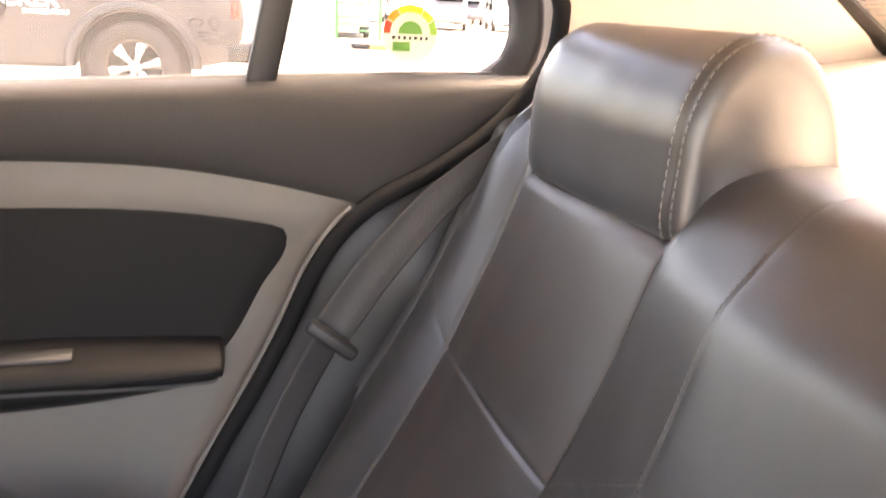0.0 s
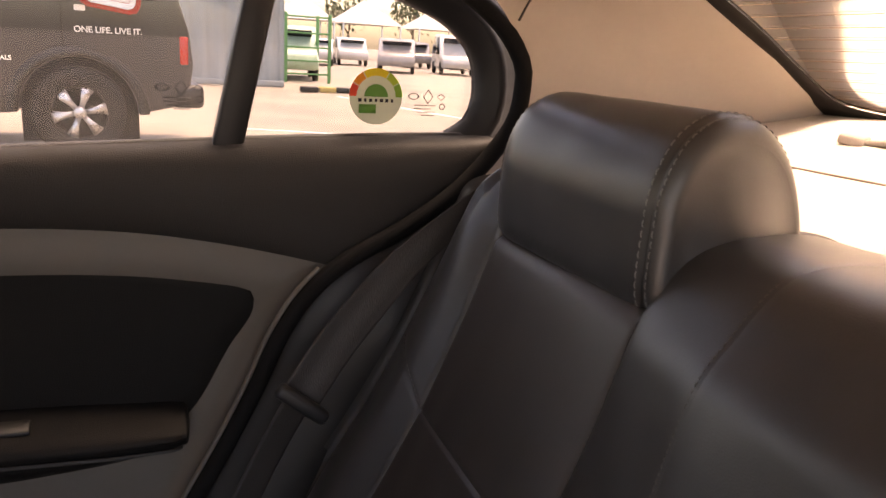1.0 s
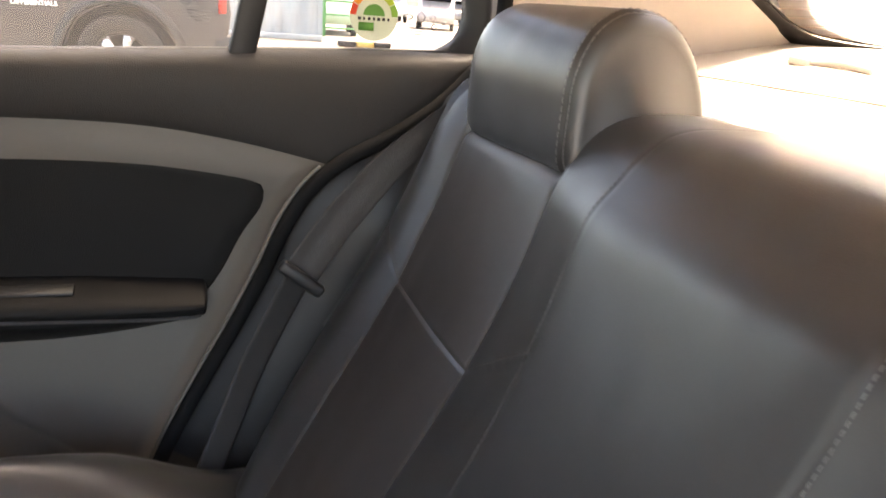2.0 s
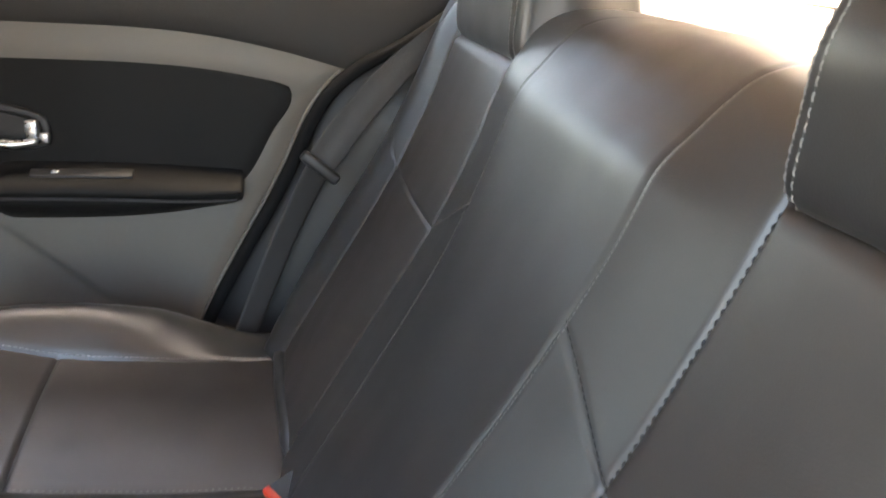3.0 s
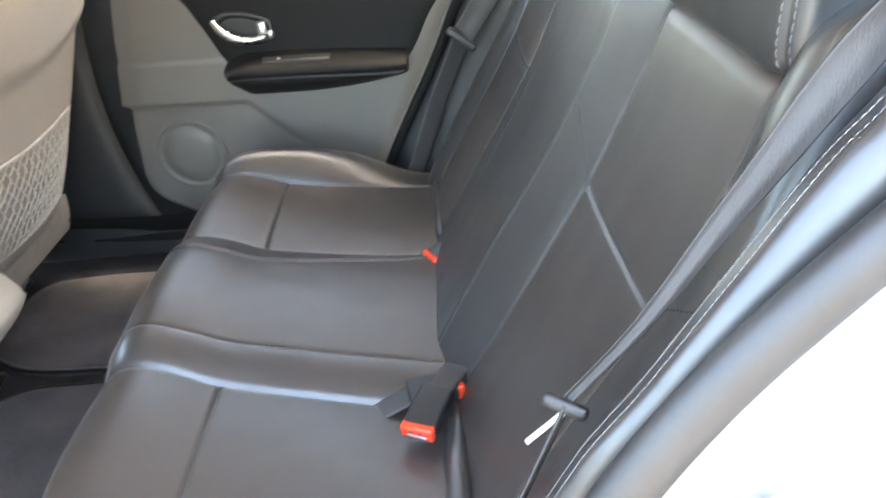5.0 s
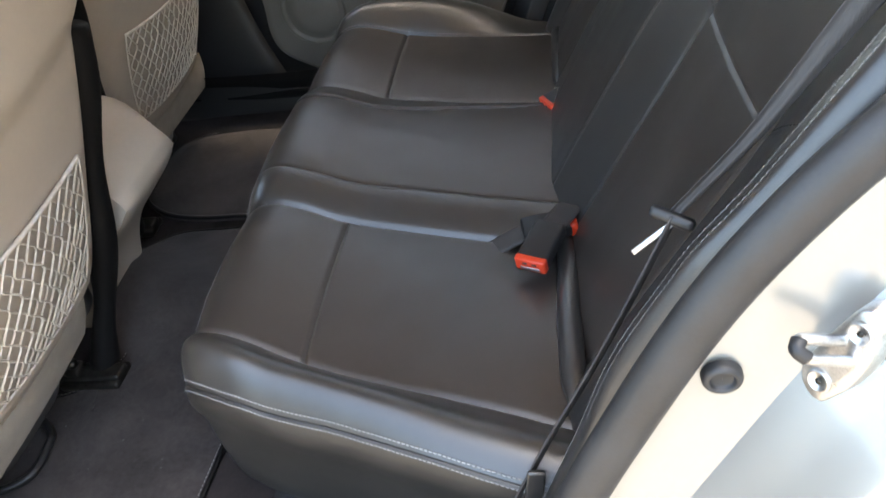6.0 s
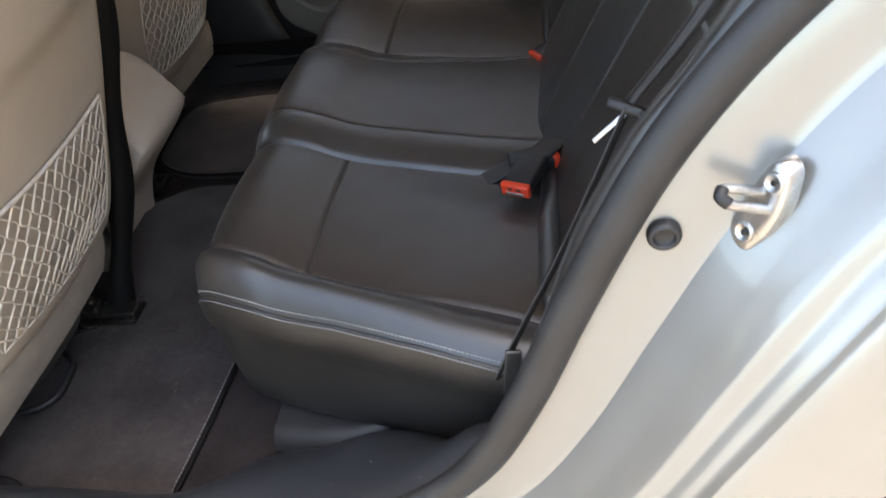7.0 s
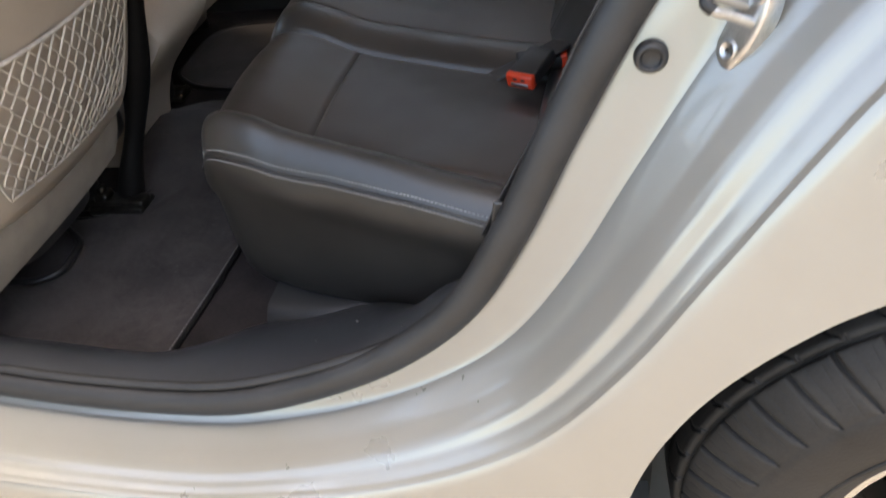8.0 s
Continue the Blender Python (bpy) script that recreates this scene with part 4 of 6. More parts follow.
JAMB_FLANGE = [(-0.010, -0.014), (-0.004, -0.006), (0, -0.004), (0.010, 0), (0.030, 0.0035), (0.048, 0.006), (0.055, 0.0080), (0.058, 0.0096)]
JAMB_CHANNEL = [(0.058, 0.0096), (0.0600, 0.0125), (0.0640, 0.0180), (0.0760, 0.0330), (0.0815, 0.0400), (0.0850, 0.0460), (0.0930, 0.0625), (0.0965, 0.0690), (0.0985, 0.0715)]
JAMB_RIDGE = [(0.0985, 0.0715), (0.1000, 0.0730), (0.1040, 0.0752), (0.1100, 0.0775), (0.1145, 0.0795), (0.1165, 0.0815), (0.1185, 0.0850), (0.1215, 0.0885), (0.1260, 0.0915), (0.1285, 0.0935), (0.1295, 0.0960), (0.1303, 0.1015), (0.1315, 0.1040), (0.1335, 0.1036), (0.136, 0.1020)]
for nm, sec in (("jamb_flange", JAMB_FLANGE), ("jamb_channel", JAMB_CHANNEL), ("jamb_ridge", JAMB_RIDGE)):
    part(nm, grid_mesh([jamb_row(i, sec) for i in range(180)]), PAINT, car_body)
# quarter panel and rocker outside the jamb, with the wheel arch cut out of it
WX, WZ, ARCH = 0.462, 0.372, 0.350
OUTER = [(0.130, 0.104), (0.134, 0.107), (0.140, 0.109)] + [(0.140 + 0.66 * (k / 26) ** 1.15, 0.109 + 0.020 * math.sin(math.pi * k / 26) - 0.02 * (k / 26) ** 3) for k in range(1, 27)]
rows = []
for i in [12 + k * 0.25 for k in range(552)]:
    high = 1 - 0.82 * smooth01((OPEN_P[int(i)].y - 0.92) / 0.22)
    row = []
    for q in jamb_row(i, [(0.13 + (o - 0.13) * high, d) for o, d in OUTER]):
        under = max(0.0, 0.235 - q.z)
        row.append(Vector((q.x, q.y + 0.5 * under, max(q.z, 0.20))))
    rows.append(row)
for row in rows:
    for k in range(1, len(row)):
        a, b = row[k - 1], row[k]
        ra, rb = (math.hypot(v.x - WX, v.z - WZ) for v in (a, b))
        if rb < ARCH and a.x > -0.2:
            lo, hi = 0.0, 1.0
            for _ in range(30):
                t = (lo + hi) / 2
                v = a.lerp(b, t)
                lo, hi = (t, hi) if math.hypot(v.x - WX, v.z - WZ) > ARCH else (lo, t)
            stop = a.lerp(b, lo)
            row[k:] = [stop.copy() for _ in row[k:]]
            break
bm = grid_mesh(rows)
bmesh.ops.remove_doubles(bm, verts=bm.verts[:], dist=0.0004)
part("quarter_panel", bm, PAINT, car_body, "champagne silver painted rear quarter panel")
well = []
for k in range(50):
    a = radians(200 - 220 * k / 49)
    well.append([Vector((WX + (ARCH + 0.003) * math.cos(a), -0.772 + 0.28 * t, WZ + (ARCH + 0.003) * math.sin(a))) for t in (0, 0.1, 0.4, 0.8, 1.0)])
part("wheel_arch_liner", grid_mesh(well), BLACK_PLASTIC, car_body, "black wheel arch liner")
bm = bmesh.new()
box(bm, 0.60, 0.01, 0.60, pose(0.50, -0.485, 0.40), 0)
box(bm, 0.11, 0.01, 0.42, pose(0.105, -0.62, 0.26), 0)
part("arch_wall", bm, BLACK_PLASTIC, car_body)

# rear wheel
wheel_ob = new("wheel")
wheel_ob.location = (WX + 0.004, -0.676, WZ + 0.004)
wheel_ob.scale = (0.97, 1.0, 0.97)
wheel_ob.parent = car_body
TREAD = [(0.158, -0.089), (0.164, -0.094), (0.182, -0.104), (0.205, -0.1105), (0.228, -0.1115), (0.243, -0.1105), (0.2500, -0.1085), (0.2520, -0.1065), (0.2540, -0.1062), (0.2600, -0.1035), (0.2680, -0.0985), (0.2760, -0.0930), (0.2850, -0.0860), (0.2930, -0.0790), (0.2965, -0.0752), (0.2985, -0.0732), (0.3000, -0.0715), (0.3012, -0.0700), (0.3020, -0.0690), (0.3028, -0.0678), (0.3040, -0.0660), (0.3060, -0.0625)]
TREAD = TREAD + [(0.3068, -0.0605), (0.3070, -0.0580), (0.3075, -0.0560), (0.3082, -0.0530), (0.3095, -0.0420), (0.3105, -0.0300), (0.3107, -0.0275), (0.3109, -0.0250), (0.3111, -0.0220), (0.3118, -0.0100), (0.3120, 0.0)]
TREAD = TREAD + [(r, -y) for r, y in reversed(TREAD[:-1])]


def tread_depth(a, r, y):
    """How deep the grooves and sipes of the tread cut at an angle and a place across the tyre."""
    q, deep = abs(y), 0.0
    if q < 0.078 and r > 0.29:
        deep = max(deep, 0.0075 * math.exp(-((q - 0.0690) / 0.0017) ** 2), 0.0075 * math.exp(-((q - 0.0265) / 0.0018) ** 2))
    if r > 0.2525:
        pitch = 2 * math.pi / 44
        if q > 0.069:      # shoulder blocks, cut by slanting grooves and rows of short sipes
            run = (q - 0.070) / 0.037
            f = ((a + 0.035 * run * run) / pitch) % 1.0
            e = min(f, 1 - f) * pitch * 0.29
            deep = max(deep, 0.0060 * math.exp(-(e / 0.0024) ** 2) * (1.0 if run < 0.85 else max(0.3, (1.05 - run) / 0.2)))
            for c in (0.30, 0.62):
                if 0.10 < run < 0.80 and (run * 4.3 + c * 5) % 1.0 > 0.45:
                    deep = max(deep, 0.0012 * math.exp(-((f - c) * pitch * 0.29 / 0.0008) ** 2))
        else:      # inner ribs, notched by short curved cuts
            run = abs(q - 0.046) / 0.020
            f = ((a + 0.055 * run * run) / pitch) % 1.0
            e = min(f, 1 - f) * pitch * 0.31
            if q > 0.030:
                deep = max(deep, 0.0045 * math.exp(-(e / 0.0014) ** 2) * (1.0 if q > 0.048 else 0.2))
    return deep


TURNS = 3400
rows = []
for k in range(TURNS):
    a = 2 * math.pi * k / TURNS
    ca, sa = math.cos(a), math.sin(a)
    row = []
    for r, y in TREAD:
        d = tread_depth(a, r, y) if r > 0.2525 else 0.0
        row.append((ca * (r - d), y + (0.6 * d if y < 0 else -0.6 * d) * (1.0 if r < 0.305 else 0.0), sa * (r - d)))
    rows.append(row)
n = len(TREAD)
me = bpy.data.meshes.new("tyre")
me.from_pydata([p for row in rows for p in row], [], [(k * n + j, k * n + j + 1, (k + 1) % TURNS * n + j + 1, (k + 1) % TURNS * n + j) for k in range(TURNS) for j in range(n - 1)])
me.materials.append(TYRE)
me.polygons.foreach_set("use_smooth", [True] * len(me.polygons))
tyre = new("tyre", me)
tyre.parent = wheel_ob
tyre["label"] = "black road tyre with worn sipes"
ring_pts = [Vector((0.192 * math.cos(a), -0.1065, 0.192 * math.sin(a))) for a in (2 * math.pi * k / 90 for k in range(90))]
part("sidewall_ring", tube(ring_pts, 0.003, 8, closed=True, up=(0, 1, 0)), TYRE, wheel_ob)
rows = []
for r, y in ((0.160, -0.089), (0.156, -0.093), (0.150, -0.088), (0.145, -0.05), (0.142, 0.05)):
    rows.append([Vector((r * math.cos(a), y, r * math.sin(a))) for a in (2 * math.pi * k / 64 for k in range(64))])
part("rim", grid_mesh(rows, close_v=True), CHROME, wheel_ob, "silver alloy rim")
bm = bmesh.new()
for k in range(5):
    m = Matrix.Rotation(2 * math.pi * k / 5 + 0.3, 4, "Y") @ Matrix.Translation((0.095, -0.082, 0))
    box(bm, 0.130, 0.022, 0.052, m, 0.008)
bmesh.ops.create_cone(bm, cap_ends=True, segments=32, radius1=0.055, radius2=0.05, depth=0.03, matrix=Matrix.Translation((0, -0.082, 0)) @ Matrix.Rotation(radians(90), 4, "X"))
part("spokes", bm, CHROME, wheel_ob)

# rubber grommet and door striker on the jamb
gz = 0.815
gy = flange_y(gz) - 0.004
grommet = thing("rubber_grommet", "round black rubber plug in the door jamb", "grommet", at=(0.125, gy, gz))
grommet.scale = (0.80, 1, 0.80)
rows = []
for r, d in ((0.0165, 0.004), (0.0162, -0.0012), (0.0150, -0.0032), (0.0125, -0.0046), (0.0108, -0.0044), (0.0098, -0.0030), (0.0092, -0.0014), (0.0080, -0.0008), (0.0003, -0.0007)):
    rows.append([Vector((r * math.cos(a), d, r * math.sin(a))) for a in (2 * math.pi * k / 32 for k in range(32))])
part("plug", grid_mesh(rows, close_v=True), RUBBER, grommet)
striker = thing("door_striker", "bright steel door striker with two screws", "striker")
sn = Vector((-0.78, -0.58, 0.22)).normalized()
su = (Vector((0.36, 0, 0.93)) - sn * Vector((0.36, 0, 0.93)).dot(sn)).normalized()
striker.matrix_world = Matrix.Translation((0.1885, -0.6645, 0.8455)) @ Matrix(((-sn).cross(su), -sn, su)).transposed().to_4x4()
PL = path3([(-0.004, 0.038, 0), (0.005, 0.034, 0), (0.010, 0.022, 0), (0.0135, 0.004, 0), (0.0130, -0.012, 0), (0.0095, -0.026, 0), (0.005, -0.037, 0), (-0.001, -0.039, 0), (-0.010, -0.034, 0), (-0.0155, -0.022, 0), (-0.0145, 0.0, 0), (-0.0115, 0.022, 0), (-0.009, 0.034, 0)], 52, closed=True)
rows = [[Vector((p.x * k, -d, p.y * k)) for p in PL] for k, d in ((1.06, -0.012), (1.0, 0.0012), (0.94, 0.0024), (0.5, 0.0024), (0.001, 0.0024))]
part("striker_plate", grid_mesh(rows, close_v=True), STEEL, striker, "bright steel plate")
for x, z in ((-0.0005, 0.0225), (-0.002, -0.0235)):
    rows = [[Vector((x + r * math.cos(a), -d, z + r * math.sin(a))) for a in (2 * math.pi * k / 28 for k in range(28))] for r, d in ((0.0082, 0.002), (0.0080, 0.0036), (0.0070, 0.0046), (0.0058, 0.0046), (0.0050, 0.0034), (0.0002, 0.0032))]
    s = part("screw", grid_mesh(rows, close_v=True), STEEL, striker, "bright screw head")
    bm = bmesh.new()
    bmesh.ops.create_cone(bm, cap_ends=True, segments=6, radius1=0.0020, radius2=0.0020, depth=0.002, matrix=Matrix.Translation((x, -0.0030, z)) @ Matrix.Rotation(radians(90), 4, "X"))
    part("socket", bm, DARK_STEEL, s, "dark hexagon socket")
bow = [(-0.005, 0.002, 0.009), (-0.009, -0.010, 0.011), (-0.014, -0.024, 0.013), (-0.0165, -0.030, 0.013), (-0.0125, -0.0335, 0.010), (-0.007, -0.030, 0.007), (-0.001, -0.016, 0.005), (0.006, 0.002, 0.002)]
part("striker_loop", tube(path3(bow, 44), 0.0036, 12), STEEL, striker, "bright steel loop")
part("loop_tip", tube(path3([(-0.0165, -0.0305, 0.0132), (-0.0130, -0.0345, 0.0100), (-0.007, -0.0305, 0.0070)], 12), 0.0046, 10), BLACK_PLASTIC, striker, "worn black tip")

# dark trim inside the opening: sill plate and lower pillar trim
INNER2 = [(-0.022, -0.004), (-0.020, -0.015), (-0.010, -0.028), (0.010, -0.040), (0.04, -0.052), (0.08, -0.065), (0.11, -0.074), (0.13, -0.08)]
INNER = [(-0.024, -0.004), (-0.026, -0.028), (-0.020, -0.055), (-0.004, -0.080), (0.020, -0.100), (0.050, -0.118), (0.085, -0.128), (0.120, -0.132)]
INNER_WIDE = [(-0.024, -0.004), (-0.026, -0.026), (-0.025, -0.055), (-0.018, -0.090), (-0.006, -0.125), (0.012, -0.155), (0.040, -0.178), (0.10, -0.190)]
INNER_SIDE = [(-0.024, -0.004), (-0.030, -0.024), (-0.026, -0.046), (-0.012, -0.064), (0.010, -0.078), (0.040, -0.088), (0.080, -0.094), (0.12, -0.097)]
sill_end = next(i for i, q in enumerate(OPEN_P) if q.y > 0.60)
rows = []
for i in range(sill_end + 1):
    p, n = open_frame(i)
    k = smooth01((p.x + 0.50) / 0.16)
    sec = [(a[0] + (b[0] - a[0]) * k, a[1] + (b[1] - a[1]) * k) for a, b in zip(INNER, INNER_WIDE)]
    for other, lo, run in ((INNER_SIDE, 0.44, 0.09), (INNER2, 0.535, 0.067)):
        k = smooth01((p.y - lo) / run)
        sec = [(a[0] + (b[0] - a[0]) * k, a[1] + (b[1] - a[1]) * k) for a, b in zip(sec, other)]
    rows.append([Vector((p[0] + n[0] * o, flange_y(p[1]) - d, p[1] + n[1] * o)) for o, d in sec])
tagged(part("sill_plate", grid_mesh(rows), SILL), "glossy blue-black plastic door sill plate along the floor", "sill plate", kind="structure")
tagged(part("pillar_inner", body_loft(INNER2, sill_end, 140), SILL), "charcoal plastic pillar trim beside the seat", "trim", kind="structure")
rows = [[Vector((-0.515 + 0.34 * i / 20, -0.60 + 1.20 * j / 30, 0.330 + 0.10 * smooth01((i / 20 - 0.15) * 1.1) * smooth01((j / 30 - 0.02) * 10))) for j in range(31)] for i in range(21)]
tagged(part("seat_base", grid_mesh(rows), CARPET), "dark carpeted step under the rear bench", "trim", kind="structure")

# plastic flap of the floor trim, tucked under the skirt of the bench
rows = []
for k in range(25):
    t = k / 24
    x = -0.375 + 0.195 * t
    y0, y1 = -0.450 - 0.030 * t, -0.520 - 0.018 * math.sin(math.pi * t)
    rows.append([Vector((x, y0 + (y1 - y0) * u, 0.378 + 0.030 * t - 0.024 * max(0, u - 0.62) ** 2 / 0.145)) for u in (j / 12 for j in range(13))])
tagged(part("floor_trim", grid_mesh(rows), RUBBER), "charcoal plastic flap under the bench's skirt", "trim", kind="structure")

# ---- seat belts ----
def belt_tongue(parent, at, along, face):
    """A steel tongue in its moulded grip; along: the way it hangs, face: the way its flat side looks."""
    d, f = Vector(along).normalized(), Vector(face)
    f = (f - d * f.dot(d)).normalized()
    m = Matrix.Translation(at) @ Matrix((d.cross(f), f, -d)).transposed().to_4x4()
    bm = bmesh.new()
    box(bm, 0.034, 0.010, 0.010, m @ Matrix.Rotation(0.5, 4, "Y"), 0.004, 3)
    part("tongue_grip", bm, BLACK_PLASTIC, parent, "black moulded tongue grip")
    bm = bmesh.new()
    box(bm, 0.0046, 0.0020, 0.036, m @ Matrix.Translation((-0.003, 0, -0.021)), 0.0008)
    part("tongue_blade", bm, STEEL, parent, "bright steel tongue")


near_belt = thing("seat_belt", "dark grey seat belt with steel tongue hanging before the backrest", "seat belt", group="rear seat belts")
pts = path3([(0.360, -0.520, 1.135), (0.310, -0.532, 1.135), (0.264, -0.545, 1.098), (0.208, -0.552, 1.020), (0.158, -0.552, 0.940), (0.108, -0.545, 0.868)], 40)
acr = [Vector((0.30, 0.8, 0.2)).lerp(Vector((0.66, -0.22, -0.45)), smooth01(i / 16)) for i in range(40)]
part("webbing", folded_strap(pts, [0.009 + 0.035 * (1 - i / 39) ** 1.7 for i in range(40)], acr, 0.0008), WEBBING, near_belt)
pts = path3([(0.108, -0.548, 0.868), (0.072, -0.562, 0.79), (0.036, -0.573, 0.715), (0.002, -0.588, 0.655), (-0.028, -0.606, 0.600)], 30)
part("webbing", strap(pts, 0.012, [Vector((0.5, 0.6, -0.2))] * 30), WEBBING, near_belt)
belt_tongue(near_belt, (0.106, -0.548, 0.866), (-0.75, -0.05, -0.66), (-0.2, -0.83, 0.5))

far_belt = thing("seat_belt", "dark grey seat belt lying beside the backrest", "seat belt", group="rear seat belts")
pts = path3([(0.40, 0.520, 1.118), (0.352, 0.548, 1.108), (0.315, 0.566, 1.075), (0.262, 0.582, 1.025), (0.210, 0.590, 0.975), (0.150, 0.590, 0.905), (0.096, 0.580, 0.835)], 50)
acr = [Vector((0.55, 0.25, -0.4)).lerp(Vector((0.78, -0.10, -0.55)), smooth01(i / 26)) for i in range(50)]
part("webbing", folded_strap(pts, [0.022 + 0.026 * smooth01(i / 40) for i in range(50)], acr, 0.0006), WEBBING, far_belt)
pts = path3([(0.096, 0.580, 0.835), (0.07, 0.600, 0.77), (0.03, 0.605, 0.68), (0.0, 0.605, 0.60), (-0.04, 0.600, 0.50)], 20)
part("webbing", strap(pts, 0.044, [Vector((0.6, 0.3, -0.3))] * 20), WEBBING, far_belt)
bm = bmesh.new()
box(bm, 0.070, 0.016, 0.018, pose(0.094, 0.566, 0.832, 0, 38, -6), 0.006, 3)
part("tongue_grip", bm, BLACK_PLASTIC, far_belt, "black moulded tongue grip")


def buckle(at, m, label):
    ob = thing("belt_buckle", label, "buckle", group="belt buckles")
    ob.matrix_world = Matrix.Translation(at) @ m
    bm = bmesh.new()
    box(bm, 0.066, 0.040, 0.020, Matrix(), 0.0045, 3)
    part("buckle_body", bm, BLACK_PLASTIC, ob, "black plastic buckle body")
    bm = bmesh.new()
    box(bm, 0.011, 0.0405, 0.0206, pose(-0.0318, 0, 0), 0.003)
    part("release_button", bm, RED, ob, "red release button")
    bm = bmesh.new()
    box(bm, 0.003, 0.026, 0.0055, pose(-0.0366, 0, -0.004), 0.0006)
    part("slot", bm, STEEL, ob, "steel slot edge")
    for k in range(2):
        bm = bmesh.new()
        box(bm, 0.0012, 0.006, 0.0035, pose(-0.0372, -0.006 + 0.012 * k, 0.004), 0)
        part("print_bar", bm, BLACK_PLASTIC, ob)
    bm = strap([Vector((0.030 + 0.012 * i, 0, -0.001 - 0.004 * i)) for i in range(6)], 0.034, (0, 1, 0), 0.003)
    part("stalk", bm, WEBBING, ob, "dark webbing stalk")
    return ob


buckle((-0.004, -0.272, 0.620), pose(0, 0, 0, 0, -9, 66), "black seat belt buckle with red button on the cushion")
buckle((0.002, -0.212, 0.600), pose(0, 0, 0, 0, 4, 190), "black seat belt buckle with red button lying at the backrest")
buckle((0.032, 0.138, 0.597), pose(0, 0, 0, 0, -12, 30), "black buckle with red button sunk in the seat gap")

# ---- front seats ----
SEAT_SHELL = material("beige_seat_shell", (0.46, 0.405, 0.34), 0.6, grain=0.3, grain_scale=900, spots=0.06)
SEAT_CLOTH = material("beige_seat_cloth", (0.36, 0.32, 0.27), 0.95, grain=0.8, grain_scale=1100, spots=0.12, spot_scale=30)


def front_seat(cy, mirror, label, dx=0.0):
    """A front seat seen from behind: shell, net pocket, dark side cover, base. cy: the middle; mirror: which way its inner edge lies."""
    seat = thing("front_seat", label, "car seat", group="front seats")
    half = 0.235
    inner = spline([0.51, 0.54, 0.56, 0.595, 0.70, 0.82, 1.0, 1.15], [0.10, 0.175, 0.205, 0.224, 0.243, 0.262, 0.270, 0.24])

    def shell(u, z):
        w = inner(z)
        y = u * w
        x = -0.620 + 0.36 * (z - 0.74)
        x += 0.016 * smooth01((z - 0.865 - 0.06 * u * u) / 0.05)
        x -= 0.050 * max(0, abs(u) - 0.80) ** 2 / 0.04
        x -= 0.020 * smooth01((0.56 - z) / 0.05)
        x += 0.012 * math.cos(u * math.pi / 2)
        return Vector((x, cy + mirror * y, z))
    zs = [0.525 + 0.625 * i / 60 for i in range(61)]
    back = part("seat_shell", grid_mesh([[shell(-1 + 2 * k / 40, z) for k in range(41)] for z in zs]), SEAT_SHELL, seat, "beige moulded seat back shell")
    # padded cover in front of the shell, dark leather
    rows = []
    for z in [0.42 + 0.76 * i / 30 for i in range(31)]:
        w = inner(min(max(z, 0.5), 1.14)) + 0.012
        x0 = -0.635 + 0.36 * (z - 0.74)
        rows.append([Vector((x0 - 0.065 + 0.062 * math.cos(a), cy + w * math.copysign(abs(math.sin(a)) ** 0.5, math.sin(a)), z)) for a in (2 * math.pi * k / 28 for k in range(28))])
    part("seat_cover", grid_mesh(rows, close_v=True), LEATHER, seat, "black leather seat cover")
    # rolled inner edge reaching down to the runner
    pts = path3([(-0.595, cy + mirror * 0.285, 0.90), (-0.630, cy + mirror * 0.272, 0.78), (-0.672, cy + mirror * 0.248, 0.64), (-0.715, cy + mirror * 0.222, 0.50), (-0.755, cy + mirror * 0.200, 0.40), (-0.775, cy + mirror * 0.19, 0.345)], 36)
    part("side_cover", tube(pts, [0.021 + 0.004 * math.sin(i * 0.4) for i in range(36)], 14), BLACK_VINYL, seat, "black leather side cover")
    # cloth strip below the shell
    rows = []
    for i in range(9):
        z = 0.452 + 0.100 * i / 8
        rows.append([Vector((-0.735 + 0.30 * (z - 0.44) + 0.006 * math.sin(math.pi * i / 8), cy + mirror * (-0.25 + 0.40 * k / 30 + 0.02 * (i / 8)), z + 0.012 * max(0, (k - 15) / 15) ** 2 + 0.0015 * noise.noise((k, i, 2)))) for k in range(31)])
    part("rear_valance", grid_mesh(rows), SEAT_CLOTH, seat, "beige cloth valance")
    # seat cushion and runner
    bm = bmesh.new()
    box(bm, 0.46, 0.46, 0.12, pose(-0.96, cy, 0.50, 0, -6, 0), 0.04, 4)
    part("seat_cushion", bm, LEATHER, seat)
    for s in (1, -1):
        bm = bmesh.new()
        box(bm, 0.50 if s == mirror else 0.36, 0.034, 0.022, pose(-0.98 if s == mirror else -1.06, cy + s * 0.17, 0.345), 0.004)
        runner = part("runner", bm, DARK_STEEL, seat, "dark steel seat runner")
        bm = bmesh.new()
        box(bm, 0.110, 0.054, 0.016, pose(-0.785, cy + s * 0.17, 0.340), 0.004)
        box(bm, 0.030, 0.030, 0.026, pose(-0.815, cy + s * 0.17, 0.355), 0.006)
        bmesh.ops.create_cone(bm, cap_ends=True, segments=6, radius1=0.010, radius2=0.010, depth=0.012, matrix=Matrix.Translation((-0.815, cy + s * 0.17, 0.372)))
        if s == mirror:
            part("runner_foot", bm, DARK_STEEL, runner, "black bolted runner foot")
        else:
            bm.free()
        bm = bmesh.new()
        box(bm, 0.26, 0.026, 0.10, pose(-0.95, cy + s * 0.17, 0.40), 0.006)
        part("runner_bracket", bm, BLACK_PLASTIC, runner)
